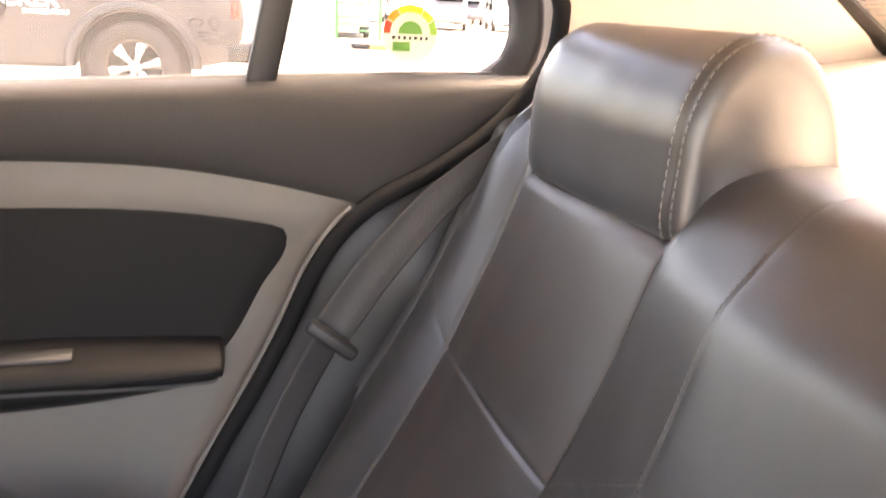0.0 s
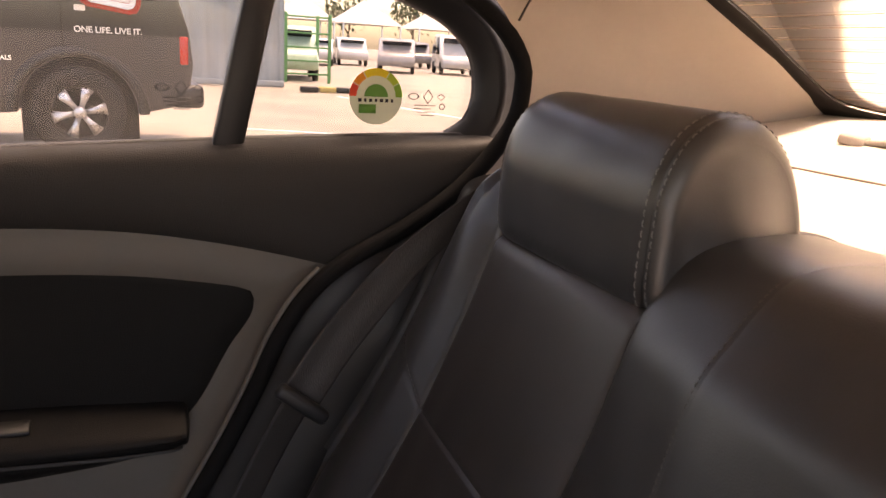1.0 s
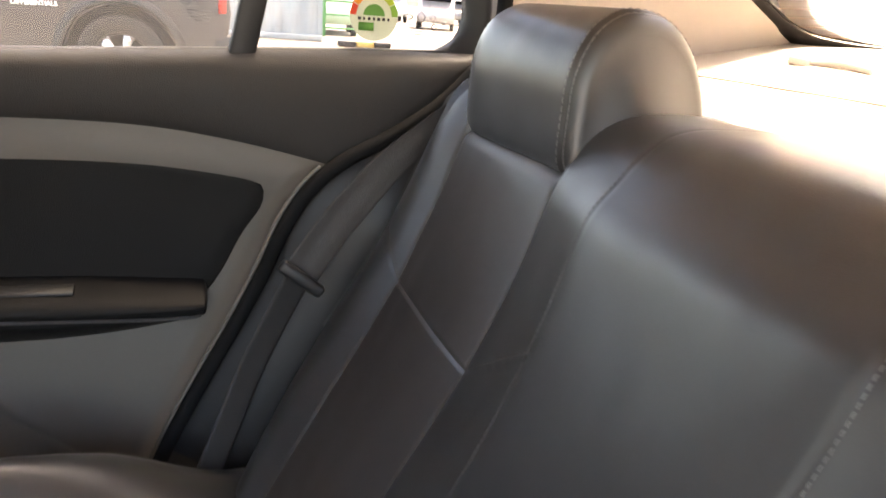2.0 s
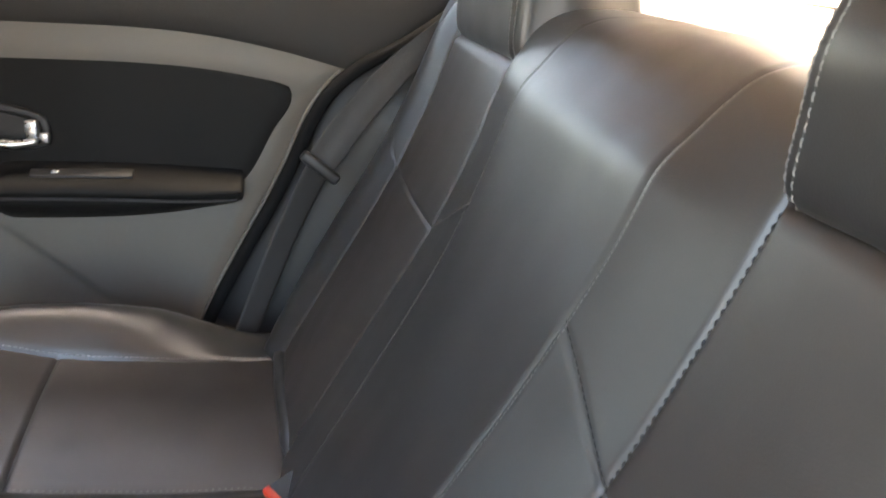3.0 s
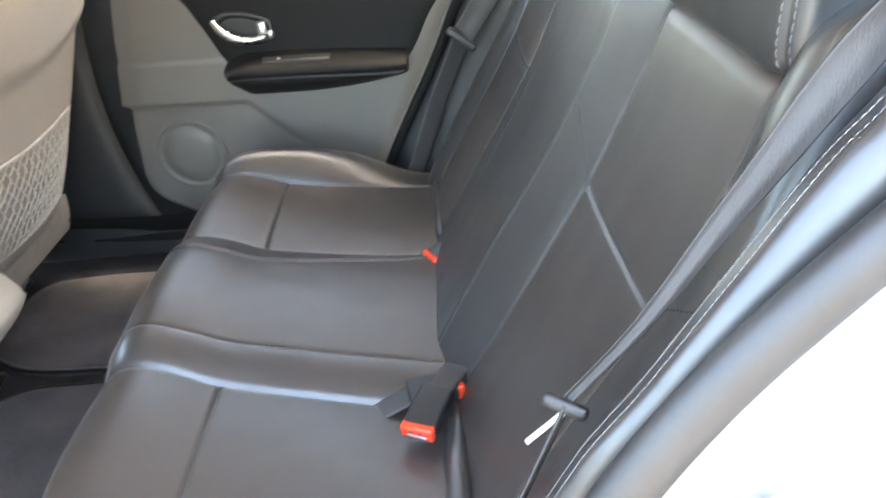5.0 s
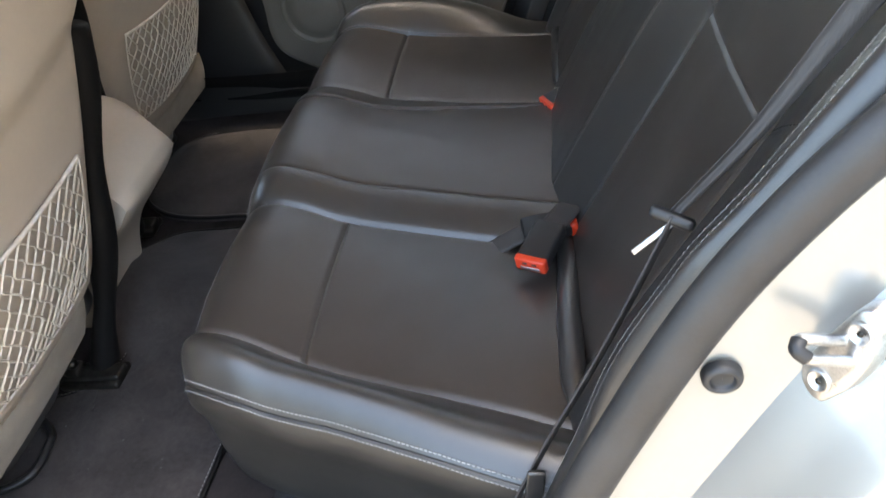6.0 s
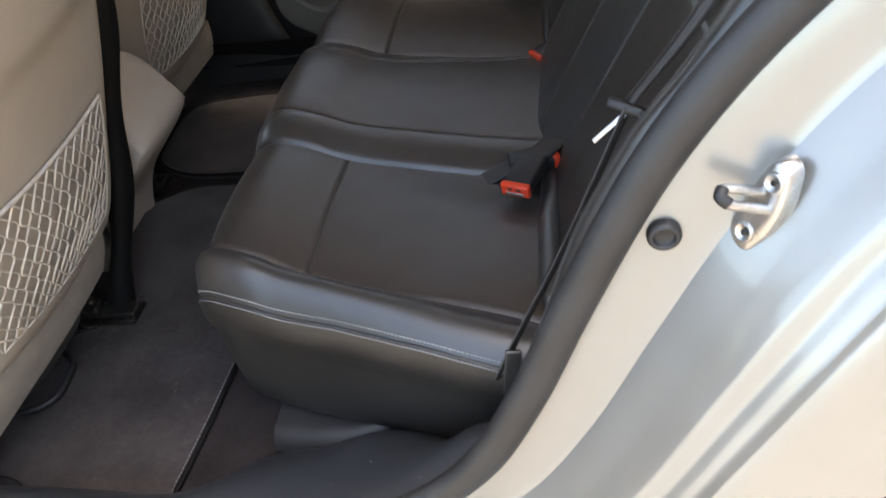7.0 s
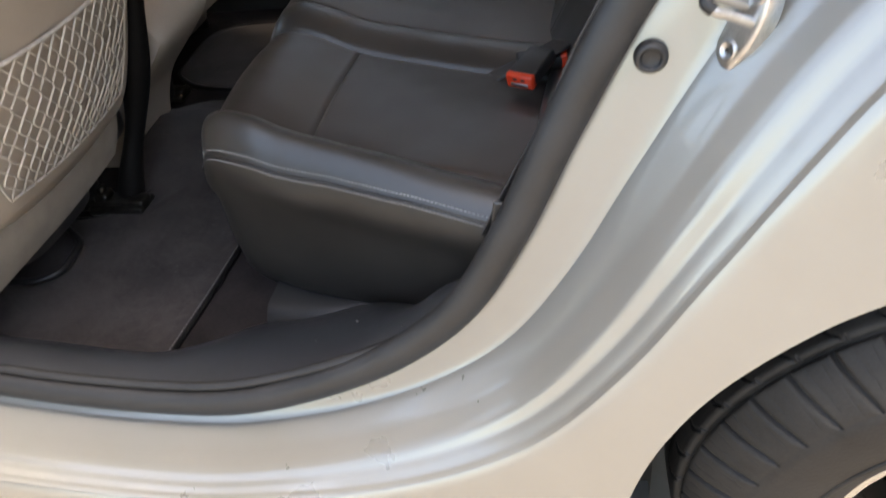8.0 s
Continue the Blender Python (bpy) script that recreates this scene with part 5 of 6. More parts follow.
    # net pocket: elastic hem and a diamond mesh
    def net(u, v):
        """u across from -1 to 1, v from the hem down to the bottom."""
        z = 0.766 - 0.184 * v - 0.012 * (1 - u * u) * (1 - v) - 0.01 * v * (1 - u * u)
        uu = u * (0.66 + 0.26 * math.sin(math.pi * min(1, v * 0.8 + 0.2)) * 0.25)
        p = shell(uu, z)
        return p + Vector((0.006 + 0.010 * math.sin(math.pi * v) * (1 - u * u), 0, 0))
    part("net_hem", tube([net(-1 + 2 * i / 40, 0) for i in range(41)], 0.0030, 8), NET, back, "beige elastic hem")
    nb = bmesh.new()
    cols, rws = 13, 6
    for c in range(cols):
        for d in (1, -1):
            line = []
            for i in range(rws * 6 + 1):
                v = i / (rws * 6)
                ph = 2 * math.pi * v * rws / 2
                u = -0.97 + 1.94 * (c + 0.5 + d * 0.5 * (0.90 * math.cos(ph) + 0.08 * math.cos(3 * ph))) / cols
                u += 0.006 * noise.noise((c * 1.3, v * 6, d))
                q = net(u, v)
                line.append(q + Vector((0.0012 * d, 0, 0)))
            tube(line, 0.0015, 5, bm=nb)
    part("net_mesh", nb, NET, back, "beige diamond netting")["kind"] = "stuff"
    for s in (-1, 1):
        part("net_edge", tube([net(s, i / 20) for i in range(21)], 0.0016, 6), NET, back)
    part("net_edge", tube([net(-1 + 2 * i / 30, 1) for i in range(31)], 0.0016, 6), NET, back)
    seat.location.x = dx
    return seat


front_seat(-0.385, 1, "front seat with beige shell back and net pocket")
front_seat(0.375, -1, "far front seat with beige shell back and net pocket", -0.12)

# cable loop on the floor behind the front seat
loop = path3([(-0.90, -0.28, 0.350), (-0.832, -0.310, 0.354), (-0.788, -0.355, 0.351), (-0.790, -0.415, 0.348), (-0.835, -0.440, 0.348), (-0.92, -0.44, 0.350)], 40)
tagged(part("cable_loop", tube(loop, 0.0065, 10), BLACK_PLASTIC), "black cable loop under the front seat", "cable")
loop = path3([(-0.90, -0.545, 0.347), (-0.80, -0.562, 0.350), (-0.755, -0.580, 0.349), (-0.765, -0.605, 0.347), (-0.90, -0.61, 0.349)], 30)
tagged(part("cable_loop", tube(loop, 0.006, 10), BLACK_PLASTIC), "black cable loop beside the sill", "cable")

# lint and grit on the mat and the sill
rng = random.Random(11)
lint = bmesh.new()
for k in range(46):
    x, y = rng.uniform(-1.0, -0.53), rng.uniform(-0.57, -0.12)
    s = rng.uniform(0.0003, 0.0008)
    box(lint, s * rng.uniform(1, 3.5), s, s * 0.6, pose(x, y, 0.3395, 0, 0, rng.uniform(0, 180)), 0)
for x, y, z, turn in ((-0.1874, -0.6207, 0.4776, 30), (-0.1117, -0.6754, 0.5318, 70), (-0.235, -0.640, 0.4615, 10)):
    box(lint, 0.0042, 0.0011, 0.0009, pose(x, y, z, 0, 35, turn), 0)
tagged(part("lint", lint, THREAD, smooth=False), "pale lint specks on the mat and sill", "lint", kind="stuff")

# centre console
console = thing("centre_console", "beige plastic centre console between front seats", "console")
CONSOLE = path3([(-1.45, 0.66, 0), (-1.0, 0.705, 0), (-0.76, 0.715, 0), (-0.715, 0.702, 0), (-0.668, 0.640, 0), (-0.650, 0.606, 0), (-0.657, 0.590, 0), (-0.712, 0.53, 0), (-0.770, 0.470, 0), (-0.800, 0.42, 0), (-0.822, 0.36, 0), (-0.828, 0.32, 0)], 60)
rows = []
for k in range(25):
    y = -1 + 2 * k / 24
    w = math.copysign(abs(y) ** 0.8, y) * 0.100
    drop = 0.010 * abs(y) ** 6
    rows.append([Vector((p.x - drop, w * (1.0 + 0.05 * (p.y - 0.5)), p.y - (drop if p.y > 0.6 else 0))) for p in CONSOLE])
part("console_body", grid_mesh(rows), SEAT_SHELL, console)
for s in (-1, 1):
    bm = bmesh.new()
    bm.faces.new([bm.verts.new((q.x - 0.009, s * 0.1005, q.y - (0.009 if q.y > 0.6 else 0))) for q in CONSOLE] + [bm.verts.new((-1.45, s * 0.1005, 0.32))])
    part("console_side", bm, SEAT_SHELL, console)
pts = path3([(-0.70, -0.1025, 0.60), (-0.70, -0.1025, 0.55), (-0.73, -0.1025, 0.52), (-0.77, -0.1025, 0.53)], 20)
part("panel_joint", tube(pts, 0.0012, 6), DARK_PLASTIC, console)

# ---- cabin shell ----
head_z = spline([-1.75, -1.0, -0.3, 0.2, 0.45], [1.365, 1.418, 1.428, 1.416, 1.388])
rows = [[Vector((-1.75 + 2.2 * i / 40, -0.60 + 1.2 * j / 30, head_z(-1.75 + 2.2 * i / 40) - 0.03 * abs(j / 15 - 1) ** 6)) for j in range(31)] for i in range(41)]
tagged(part("ceiling", grid_mesh(rows), HEADLINER), "beige fabric car headliner", "ceiling", kind="structure")
rows = [[Vector((-1.80 + 2.3 * i / 40, -0.66 + 1.32 * j / 30, head_z(-1.75 + 2.2 * i / 40) + 0.03 - 0.04 * abs(j / 15 - 1) ** 6)) for j in range(31)] for i in range(41)]
part("roof", grid_mesh(rows), PAINT, car_body, "silver painted roof")


def wall(name, sx, sy, sz, at, mat, label, kind="structure"):
    bm = bmesh.new()
    box(bm, sx, sy, sz, pose(*at), 0.006)
    return tagged(part(name, bm, mat), label, "wall", kind=kind)


wall("wall_front", 0.30, 1.40, 0.75, (-1.95, 0, 0.66), DARK_PLASTIC, "charcoal dashboard closing the cabin")
wall("wall_left", 0.95, 0.05, 0.72, (-1.45, -0.735, 0.69), GREY_TRIM, "plain grey wall standing in for the front door")
# made taller to cover the front window opening and block its light
wall("wall_right", 0.95, 0.05, 1.06, (-1.45, 0.735, 0.86), GREY_TRIM, "plain grey wall standing in for the front door")
wall("wall_rear", 0.03, 1.30, 0.75, (0.56, 0, 0.68), DARK_PLASTIC, "dark boot wall behind the bench")
# far centre pillar and its foot
rows = []
for i in range(31):
    z = 0.33 + 1.08 * i / 30
    w = spline([0.33, 0.45, 0.7, 1.0, 1.4], [0.25, 0.20, 0.14, 0.11, 0.09])(z)
    c = spline([0.33, 0.7, 1.0, 1.4], [-0.86, -0.85, -0.80, -0.70])(z)
    rows.append([Vector((c + w * math.cos(a), 0.685 - 0.075 * smooth01((z - 1.05) / 0.35) - 0.028 * math.sin(a) ** 0.6, z)) for a in (math.pi * k / 16 for k in range(17))])
tagged(part("pillar_centre", grid_mesh(rows), BLACK_PLASTIC), "black plastic centre pillar trim", "pillar", kind="structure")
tagged(part("sill_far", far_loft([(-0.02, -0.002), (-0.04, -0.012), (-0.06, -0.03), (-0.09, -0.06)], 0, next(i for i, q in enumerate(FAR_P) if q.y > 0.43)), SEAL_FAR), "black plastic sill under the closed door", "sill plate", kind="structure")
for s in (1, -1):
    wall("wall_side", 0.75 if s > 0 else 0.61, 0.02, 0.62, (0.66 if s > 0 else 0.73, s * 0.672, 0.80), BLACK_PLASTIC, "dark inner side wall behind the seat")

# the opened near door, standing out from the centre pillar
open_door = thing("open_door", "opened silver rear door with dark trim facing the cabin", "car door")
turn = pose(-0.95, -0.76, 0, 0, 0, -105)
bm = bmesh.new()
box(bm, 0.98, 0.055, 0.66, turn @ pose(0.50, 0, 0.70), 0.02, 3)
part("door_skin", bm, PAINT, open_door)
bm = bmesh.new()
box(bm, 0.92, 0.030, 0.60, turn @ pose(0.50, 0.043, 0.71), 0.012, 3)
part("door_trim", bm, UPPER_DOOR, open_door, "dark grey trim panel")
pts = path3([turn @ Vector(q) for q in ((0.03, 0, 1.02), (0.10, 0, 1.20), (0.25, 0, 1.33), (0.55, 0, 1.38), (0.85, 0, 1.28), (0.97, 0, 1.04))], 40)
part("window_frame", tube(pts, 0.020, 10), BLACK_PLASTIC, open_door, "black window frame")

# ---- yard outside ----
G = 0.085
tagged(part("ground", grid_mesh([[Vector((-300 + 30 * i, -300 + 30 * j, G)) for j in range(21)] for i in range(21)]), ASPHALT), "pale dusty concrete yard ground", "ground", kind="structure")
# black mottled with a slightly lighter grey
SUV_BLACK = material("mottled_black_paint", (0.020, 0.020, 0.022), 0.35, spots=0.4, spot_scale=3, coat=0.3, tint=(0.034, 0.033, 0.033))
DARK_GLASS = material("tinted_glass", (0.012, 0.013, 0.014), 0.08, spots=0.1)
WHITE_PRINT = material("white_lettering", (0.85, 0.85, 0.84), 0.6, spots=0.03)
LAMP_RED = material("red_tail_lamp", (0.5, 0.03, 0.02), 0.2, spots=0.1)
ALLOY = material("machined_alloy", (0.62, 0.62, 0.62), 0.3, metal=0.9, spots=0.15)
YELLOW = material("yellow_kerb_paint", (0.42, 0.33, 0.12), 0.7, spots=0.25, spot_scale=12)


def prism(bm, pts, y0, y1, bevel=0.0):
    """Extrude an outline in x and z from y0 to y1."""
    t = bmesh.new()
    f = t.faces.new([t.verts.new((x, y0, z)) for x, z in pts])
    r = bmesh.ops.extrude_face_region(t, geom=[f])
    bmesh.ops.translate(t, verts=[v for v in r["geom"] if isinstance(v, bmesh.types.BMVert)], vec=(0, y1 - y0, 0))
    bmesh.ops.recalc_face_normals(t, faces=t.faces[:])
    if bevel:
        rim = [e for e in t.edges if abs(e.verts[0].co.y - e.verts[1].co.y) < 1e-5]
        bmesh.ops.bevel(t, geom=rim, offset=bevel, segments=3, affect="EDGES", profile=0.5)
    tmp = bpy.data.meshes.new("tmp")
    t.to_mesh(tmp)
    t.free()
    bm.from_mesh(tmp)
    bpy.data.meshes.remove(tmp)
    return bm


def arch(cx, cz, r, a0, a1, n=14):
    return [(cx + r * math.cos(radians(a0 + (a1 - a0) * k / n)), cz + r * math.sin(radians(a0 + (a1 - a0) * k / n))) for k in range(n + 1)]


def road_wheel(parent, x, y, z, r, w, spokes=6):
    rows = [[Vector((x + q * r * math.cos(a), y + d * w, z + q * r * math.sin(a))) for q, d in ((0.60, -0.42), (0.66, -0.5), (0.85, -0.52), (0.95, -0.48), (1.0, -0.38), (1.0, 0.38), (0.95, 0.5), (0.6, 0.5))] for a in (2 * math.pi * k / 48 for k in range(48))]
    wheel = part("wheel", grid_mesh(rows, close_u=True), TYRE, parent, "black tyre")
    rows = [[Vector((x + q * r * math.cos(a), y + d * w, z + q * r * math.sin(a))) for q, d in ((0.62, -0.44), (0.58, -0.46), (0.55, -0.35), (0.52, 0.1), (0.02, 0.12))] for a in (2 * math.pi * k / 48 for k in range(48))]
    part("rim_barrel", grid_mesh(rows, close_u=True), DARK_STEEL, wheel)
    bm = bmesh.new()
    for k in range(spokes):
        a = 2 * math.pi * k / spokes + 0.2
        sp = [Vector((x + q * r * math.cos(a + t), y - w * 0.44 + 0.03 * (0.6 - q), z + q * r * math.sin(a + t))) for q, t in ((0.10, -0.5), (0.30, -0.22), (0.59, -0.24), (0.59, 0.24), (0.30, 0.22), (0.10, 0.5))]
        f = bm.faces.new([bm.verts.new(p) for p in sp])
        e = bmesh.ops.extrude_face_region(bm, geom=[f])
        bmesh.ops.translate(bm, verts=[v for v in e["geom"] if isinstance(v, bmesh.types.BMVert)], vec=(0, 0.03, 0))
    bmesh.ops.create_cone(bm, cap_ends=True, segments=20, radius1=r * 0.14, radius2=r * 0.12, depth=0.05, matrix=Matrix.Translation((x, y - w * 0.44, z)) @ Matrix.Rotation(radians(90), 4, "X"))
    bmesh.ops.recalc_face_normals(bm, faces=bm.faces[:])
    part("spokes", bm, ALLOY, wheel, "machined alloy spokes")
    return wheel


def text_part(words, size, x, y, z, mat, parent, roll=0.0, shear=0.0):
    c = bpy.data.curves.new("lettering", "FONT")
    c.body, c.size, c.extrude, c.shear, c.offset = words, size, 0.002, shear, size * 0.022
    c.materials.append(mat)
    ob = new("lettering", c)
    ob.matrix_world = pose(x, y, z, 90, roll, 0)
    ob.parent = parent
    return ob


suv = thing("parked_suv", "black off-road vehicle with white lettering, parked outside", "car")
SY, sx, sz = 7.30, -0.43, 0.488
side = [(0.50, 0.58), (0.56, 0.95), (0.53, 1.25), (0.42, 1.62), (0.34, 1.92), (-1.9, 1.98), (-2.5, 1.55), (-3.6, 1.42), (-3.75, 1.0), (-3.75, 0.55)]
side += arch(-3.10, sz, 0.50, 180, 0)[0:] + [(-2.5, 0.47), (-1.0, 0.47)] + arch(sx, sz, 0.50, 180, 0)
part("body", prism(bmesh.new(), side, SY, SY + 1.8, 0.05), SUV_BLACK, suv, "mottled black bodywork")
for cx in (sx, -3.10):
    rows = [[Vector((cx + (0.50 + o) * math.cos(a), SY + d, sz + (0.50 + o) * math.sin(a))) for o, d in ((0.09, 0.0), (0.085, -0.04), (0.03, -0.06), (0.0, -0.05), (-0.01, 0.05))] for a in (math.pi * k / 30 for k in range(31))]
    part("wheel_flare", grid_mesh(rows), BLACK_PLASTIC, suv, "black plastic wheel flare")
    road_wheel(suv, cx, SY + 0.10, sz, 0.405, 0.25)
    bm = bmesh.new()
    box(bm, 1.0, 0.02, 0.8, pose(cx, SY + 0.35, sz + 0.1), 0)
    part("wheel_well", bm, BLACK_PLASTIC, suv)
part("side_window", prism(bmesh.new(), [(0.25, 1.50), (0.20, 1.85), (-0.50, 1.88), (-0.50, 1.50)], SY - 0.006, SY + 0.02), DARK_GLASS, suv)
part("side_window", prism(bmesh.new(), [(-0.58, 1.50), (-0.58, 1.88), (-1.35, 1.88), (-1.35, 1.50)], SY - 0.006, SY + 0.02), DARK_GLASS, suv)
for x in (-0.53, -1.42):
    bm = bmesh.new()
    box(bm, 0.012, 0.01, 0.95, pose(x, SY - 0.004, 1.42), 0)
    part("door_joint", bm, BLACK_PLASTIC, suv)
bm = bmesh.new()
box(bm, 0.08, 0.14, 0.26, pose(0.475, SY + 0.06, 1.08), 0.02)
part("tail_lamp", bm, LAMP_RED, suv, "red tail lamp")
bm = bmesh.new()
box(bm, 0.30, 1.8, 0.22, pose(0.50, SY + 0.9, 0.66), 0.05)
part("rear_bumper", bm, BLACK_PLASTIC, suv)
text_part("ONE LIFE. LIVE IT.", 0.072, -0.437, SY - 0.004, 1.195, WHITE_PRINT, suv, roll=-0.6)
text_part("CKER", 0.18, -1.46, SY - 0.004, 0.985, WHITE_PRINT, suv, roll=-0.6)
text_part("DIFFERENTIALS", 0.054, -1.30, SY - 0.004, 0.925, WHITE_PRINT, suv, roll=-0.6)
bm = bmesh.new()
box(bm, 0.50, 0.004, 0.22, pose(-0.13, SY - 0.003, 1.50, 0, 8, 0), 0.08)
part("badge", bm, LAMP_RED, suv, "red badge shape")
bm = bmesh.new()
box(bm, 0.42, 0.006, 0.15, pose(-0.13, SY - 0.004, 1.505, 0, 8, 0), 0.06)
part("badge_field", bm, WHITE_PRINT, suv, "white badge field")
bm = bmesh.new()
box(bm, 0.09, 0.004, 0.05, pose(-0.38, SY - 0.003, 1.40), 0.01)
part("badge_tail", bm, WHITE_PRINT, suv)

# container, green rack, kerb and posts
CONT = material("pale_blue_container", (0.30, 0.34, 0.355), 0.6, spots=0.1, spot_scale=1.5)
GREEN = material("green_frame_paint", (0.10, 0.30, 0.12), 0.5, spots=0.15)
cont = thing("shipping_container", "pale blue corrugated steel container", "container")
rows = []
for k in range(121):
    x = 3.72 - 6.0 * k / 120
    d = 0.05 if (k % 8) in (1, 2, 3, 4) else 0.0
    rows.append([Vector((x, 18.97 + d, G + 0.12)), Vector((x, 18.97 + d, G + 2.5))])
part("corrugated_side", grid_mesh(rows), CONT, cont)
bm = bmesh.new()
box(bm, 0.14, 2.4, 2.6, pose(3.66, 20.2, G + 1.3), 0.02)
box(bm, 6.0, 0.16, 0.14, pose(0.72, 18.98, G + 0.09), 0.02)
box(bm, 6.0, 0.16, 0.14, pose(0.72, 18.98, G + 2.55), 0.02)
part("corner_frame", bm, CONT, cont)
rack = thing("green_rack", "green steel rack frame with rails", "rack")
for x in (4.30, 5.58):
    for y in (21.7, 23.2):
        bm = bmesh.new()
        box(bm, 0.09, 0.09, 1.95, pose(x, y, G + 0.975), 0.01)
        part("post", bm, GREEN, rack)
for z in (0.25, 0.62, 1.0, 1.4, 1.85):
    bm = bmesh.new()
    box(bm, 1.3, 0.05, 0.05, pose(4.94, 21.7, G + z), 0.01)
    part("rail", bm, GREEN, rack)
kerb = thing("painted_kerb", "yellow and black painted concrete kerb", "kerb")
for k in range(3):
    bm = bmesh.new()
    box(bm, 0.42, 0.22, 0.13, pose(4.0 + 0.44 * k, 17.4 + 0.05 * k, G + 0.08), 0.03)
    part("kerb_stone", bm, YELLOW if k % 2 else BLACK_PLASTIC, kerb)
for x0, y0, x1, y1 in ((4.4, 16.4, 6.0, 9.5), (1.2, 9.8, 4.5, 8.6)):
    bm = bmesh.new()
    box(bm, math.hypot(x1 - x0, y1 - y0), 0.10, 0.004, pose((x0 + x1) / 2, (y0 + y1) / 2, G + 0.004, 0, 0, math.degrees(math.atan2(y1 - y0, x1 - x0))), 0)
    tagged(part("parking_line", bm, WHITE_PRINT), "worn white parking line on concrete", "line", kind="structure")


def parked_car(x, y, yaw, rgb, label, tall=1.0):
    ob = thing("parked_car", label, "car", group="parked cars")
    paint = material("car_paint", rgb, 0.3, coat=0.8, spots=0.05)
    prof = [(-2.1, 0.35), (-2.15, 0.75), (-1.35, 0.92), (-0.75, 1.40 * tall), (0.9, 1.45 * tall), (1.85, 1.0 * tall), (2.1, 0.85), (2.12, 0.35)] + arch(1.35, 0.32, 0.36, 0, 180, 8) + arch(-1.35, 0.32, 0.36, 0, 180, 8)
    part("body", prism(bmesh.new(), prof, -0.85, 0.85, 0.08), paint, ob)
    for s in (-1, 1):
        part("side_window", prism(bmesh.new(), [(-1.1, 0.96), (-0.68, 1.32 * tall), (0.85, 1.36 * tall), (1.5, 0.98)], s * 0.855 - 0.01, s * 0.855 + 0.01), DARK_GLASS, ob)
        for wx in (-1.35, 1.35):
            rows = [[Vector((wx + q * math.cos(a), s * 0.80 + d, 0.32 + q * math.sin(a))) for q, d in ((0.02, s * 0.05), (0.2, s * 0.06), (0.31, s * 0.05), (0.32, -s * 0.1))] for a in (2 * math.pi * k / 20 for k in range(20))]
            part("wheel", grid_mesh(rows, close_u=True), TYRE, ob)
    bm = bmesh.new()
    box(bm, 0.02, 1.35, 0.42 * tall, pose(-1.04, 0, 1.17 * tall, 0, -52, 0), 0.005)
    part("windscreen", bm, DARK_GLASS, ob)
    bm = bmesh.new()
    box(bm, 0.02, 1.3, 0.45 * tall, pose(1.42, 0, 1.22 * tall, 0, 55, 0), 0.005)
    part("rear_window", bm, DARK_GLASS, ob)
    ob.matrix_world = pose(x, y, G, 0, 0, yaw)
    return ob


parked_car(4.95, 24.5, 80, (0.40, 0.55, 0.42), "pale green parked car behind the rack", 1.15)
parked_car(12.2, 34.5, 70, (0.30, 0.28, 0.28), "grey parked hatchback in the yard", 1.1)
parked_car(15.6, 35.5, 75, (0.50, 0.50, 0.50), "white parked van in the yard", 1.35)
parked_car(9.9, 41.0, 75, (0.50, 0.50, 0.50), "white parked car in the back row", 1.0)
parked_car(12.6, 44.0, 80, (0.50, 0.50, 0.50), "white parked car in the back row", 1.1)
parked_car(17.0, 45.0, 80, (0.12, 0.12, 0.13), "dark parked car in the back row", 1.1)
parked_car(20.5, 46.0, 85, (0.50, 0.50, 0.50), "white parked van in the back row", 1.4)
parked_car(17.0, 31.0, 85, (0.50, 0.50, 0.50), "white parked car in the yard", 1.1)
TENT = material("white_canvas", (0.55, 0.545, 0.53), 0.8, spots=0.08)
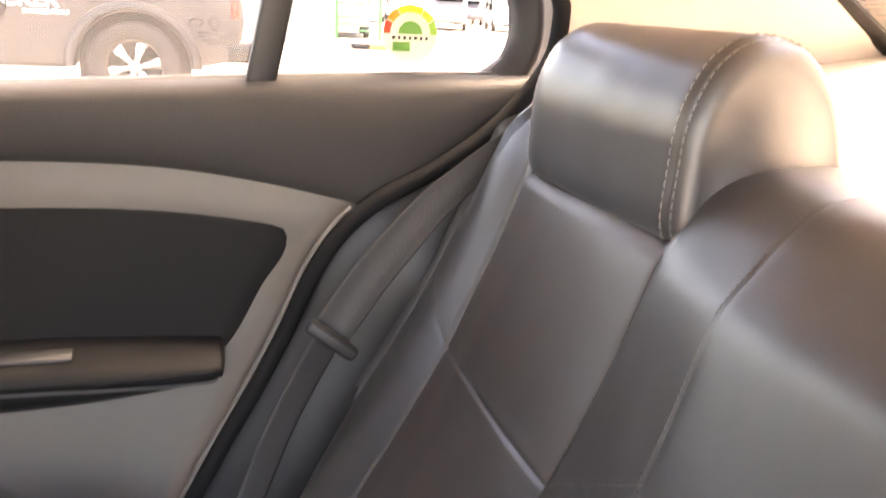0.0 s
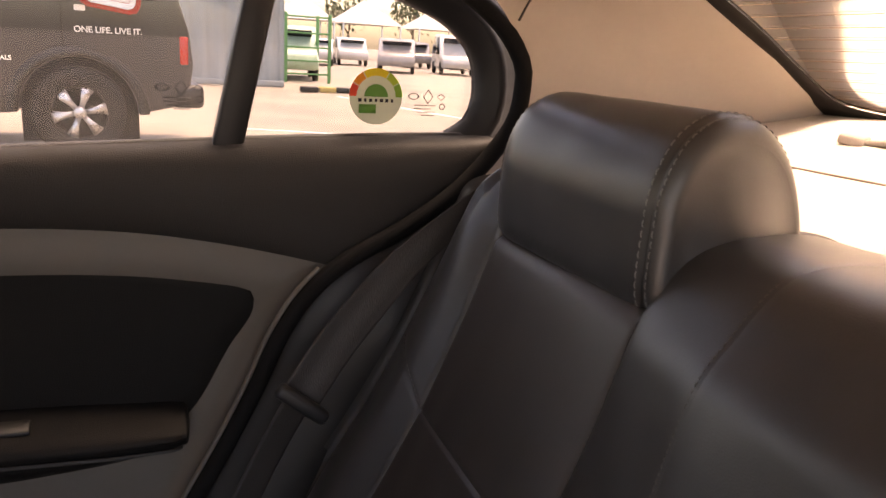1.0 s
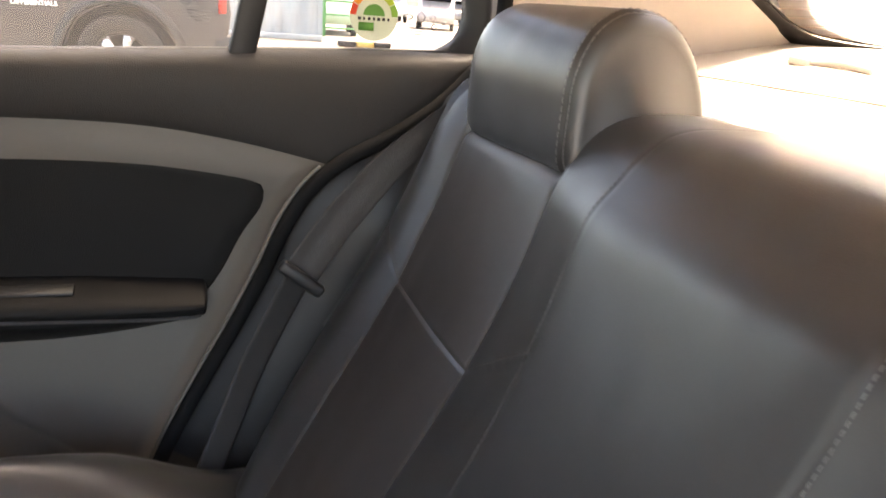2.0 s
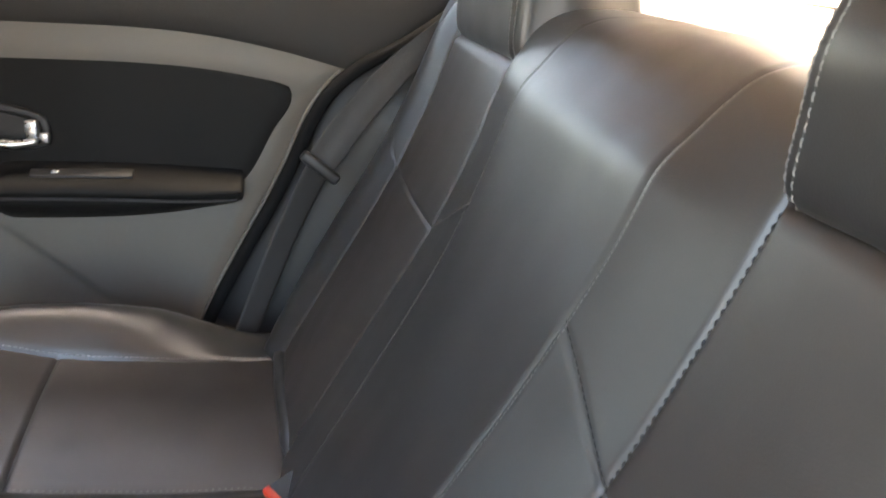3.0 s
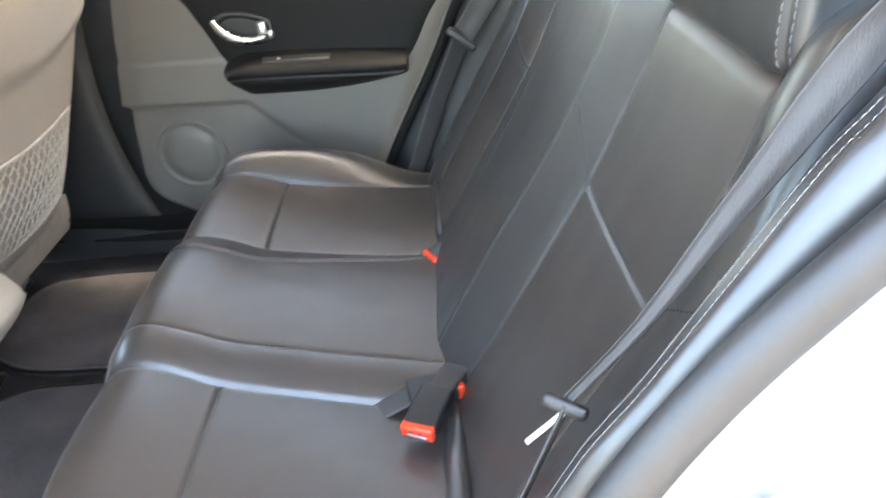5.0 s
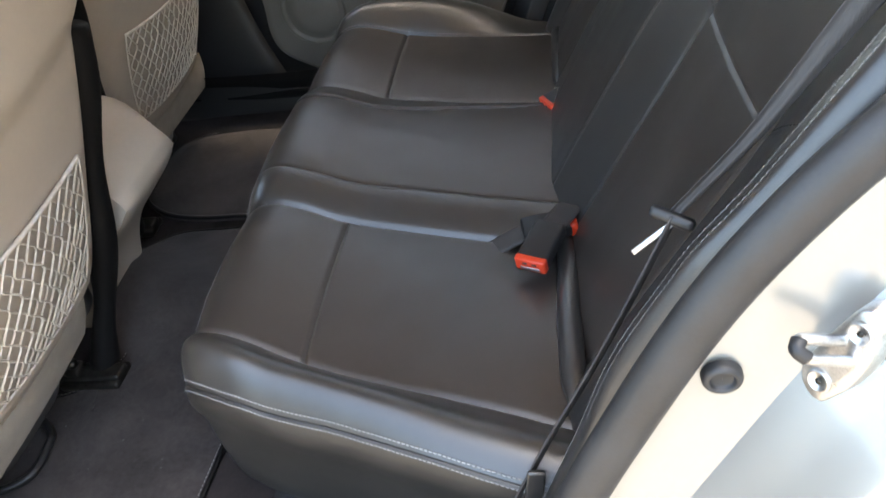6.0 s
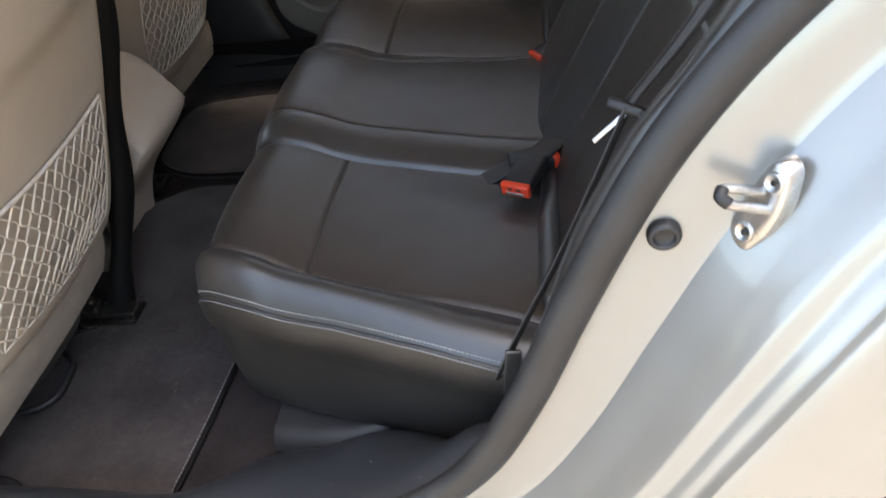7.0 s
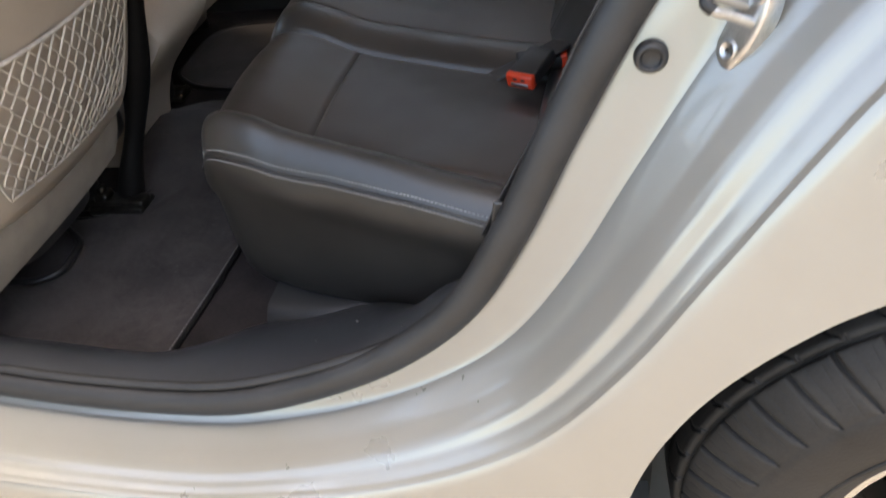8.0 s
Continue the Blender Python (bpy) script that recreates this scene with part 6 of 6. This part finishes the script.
for x, y, w in ((13.5, 62, 4.5), (19.5, 64, 5.0), (27.0, 66, 5.0)):
    tent = thing("market_tent", "white canvas pavilion with a pointed roof", "tent", group="tents")
    bm = bmesh.new()
    bmesh.ops.create_cone(bm, cap_ends=False, segments=4, radius1=w * 0.75, radius2=0.05, depth=2.0, matrix=pose(x, y, 4.0, 0, 0, 45))
    part("canopy", bm, TENT, tent, smooth=False)
    for dx in (-1, 1):
        for dy in (-1, 1):
            bm = bmesh.new()
            box(bm, 0.12, 0.12, 3.0, pose(x + dx * w * 0.5, y + dy * w * 0.5, G + 1.5), 0.01)
            part("pole", bm, STEEL, tent)
BARK = material("bark", (0.16, 0.12, 0.09), 0.9, grain=0.8, grain_scale=30, spots=0.3)
LEAF = material("grey_green_leaves", (0.09, 0.11, 0.06), 0.7, spots=0.4, spot_scale=2)
rng = random.Random(5)
for x, y, h in ((22, 78, 6.5), (30, 80, 7.5), (37, 78, 6.0), (12, 82, 6.0)):
    tree = thing("far_tree", "grey-green tree beyond the yard", "tree", group="far trees")
    limbs = bmesh.new()
    tube([(x, y, G), (x + 0.1, y, h * 0.3), (x + 0.2, y, h * 0.55), (x + 0.1, y, h * 0.8)], [0.22, 0.17, 0.12, 0.05], 8, bm=limbs)
    for k in range(7):
        a = rng.uniform(0, 6.28)
        tube([(x + 0.15, y, h * (0.35 + 0.05 * k)), (x + math.cos(a) * 1.0, y + math.sin(a), h * (0.5 + 0.05 * k)), (x + math.cos(a) * 1.8, y + math.sin(a) * 1.8, h * (0.6 + 0.05 * k))], [0.09, 0.05, 0.02], 6, bm=limbs)
    part("trunk", limbs, BARK, tree)
    crown = bmesh.new()
    for k in range(420):
        a, b = rng.uniform(0, 6.28), rng.gauss(0, 1)
        r = 2.4 * rng.random() ** 0.4
        c = Vector((x + r * math.cos(a), y + r * math.sin(a), h * 0.68 + b * h * 0.13))
        m = Matrix.Translation(c) @ Euler((rng.uniform(0, 3), rng.uniform(0, 3), rng.uniform(0, 3))).to_matrix().to_4x4()
        s = rng.uniform(0.18, 0.42)
        crown.faces.new([crown.verts.new(m @ Vector(q)) for q in ((-s, 0, 0), (0, -s * 0.4, s * 0.1), (s, 0, 0), (0, s * 0.4, s * 0.1))])
    part("crown", crown, LEAF, tree)
# plain backdrop added behind the car to tint the view through the rear window
SAND = material("backdrop_tan", (0.55, 0.45, 0.34), 0.9, spots=0.12, spot_scale=1.2, grain=0.5, grain_scale=40)
bm = bmesh.new()
box(bm, 0.3, 60, 10.0, pose(14.0, -12, 5.0), 0.02)
tagged(part("tan_backdrop", bm, SAND), "tall plain tan backdrop added behind the car", "wall", kind="structure")
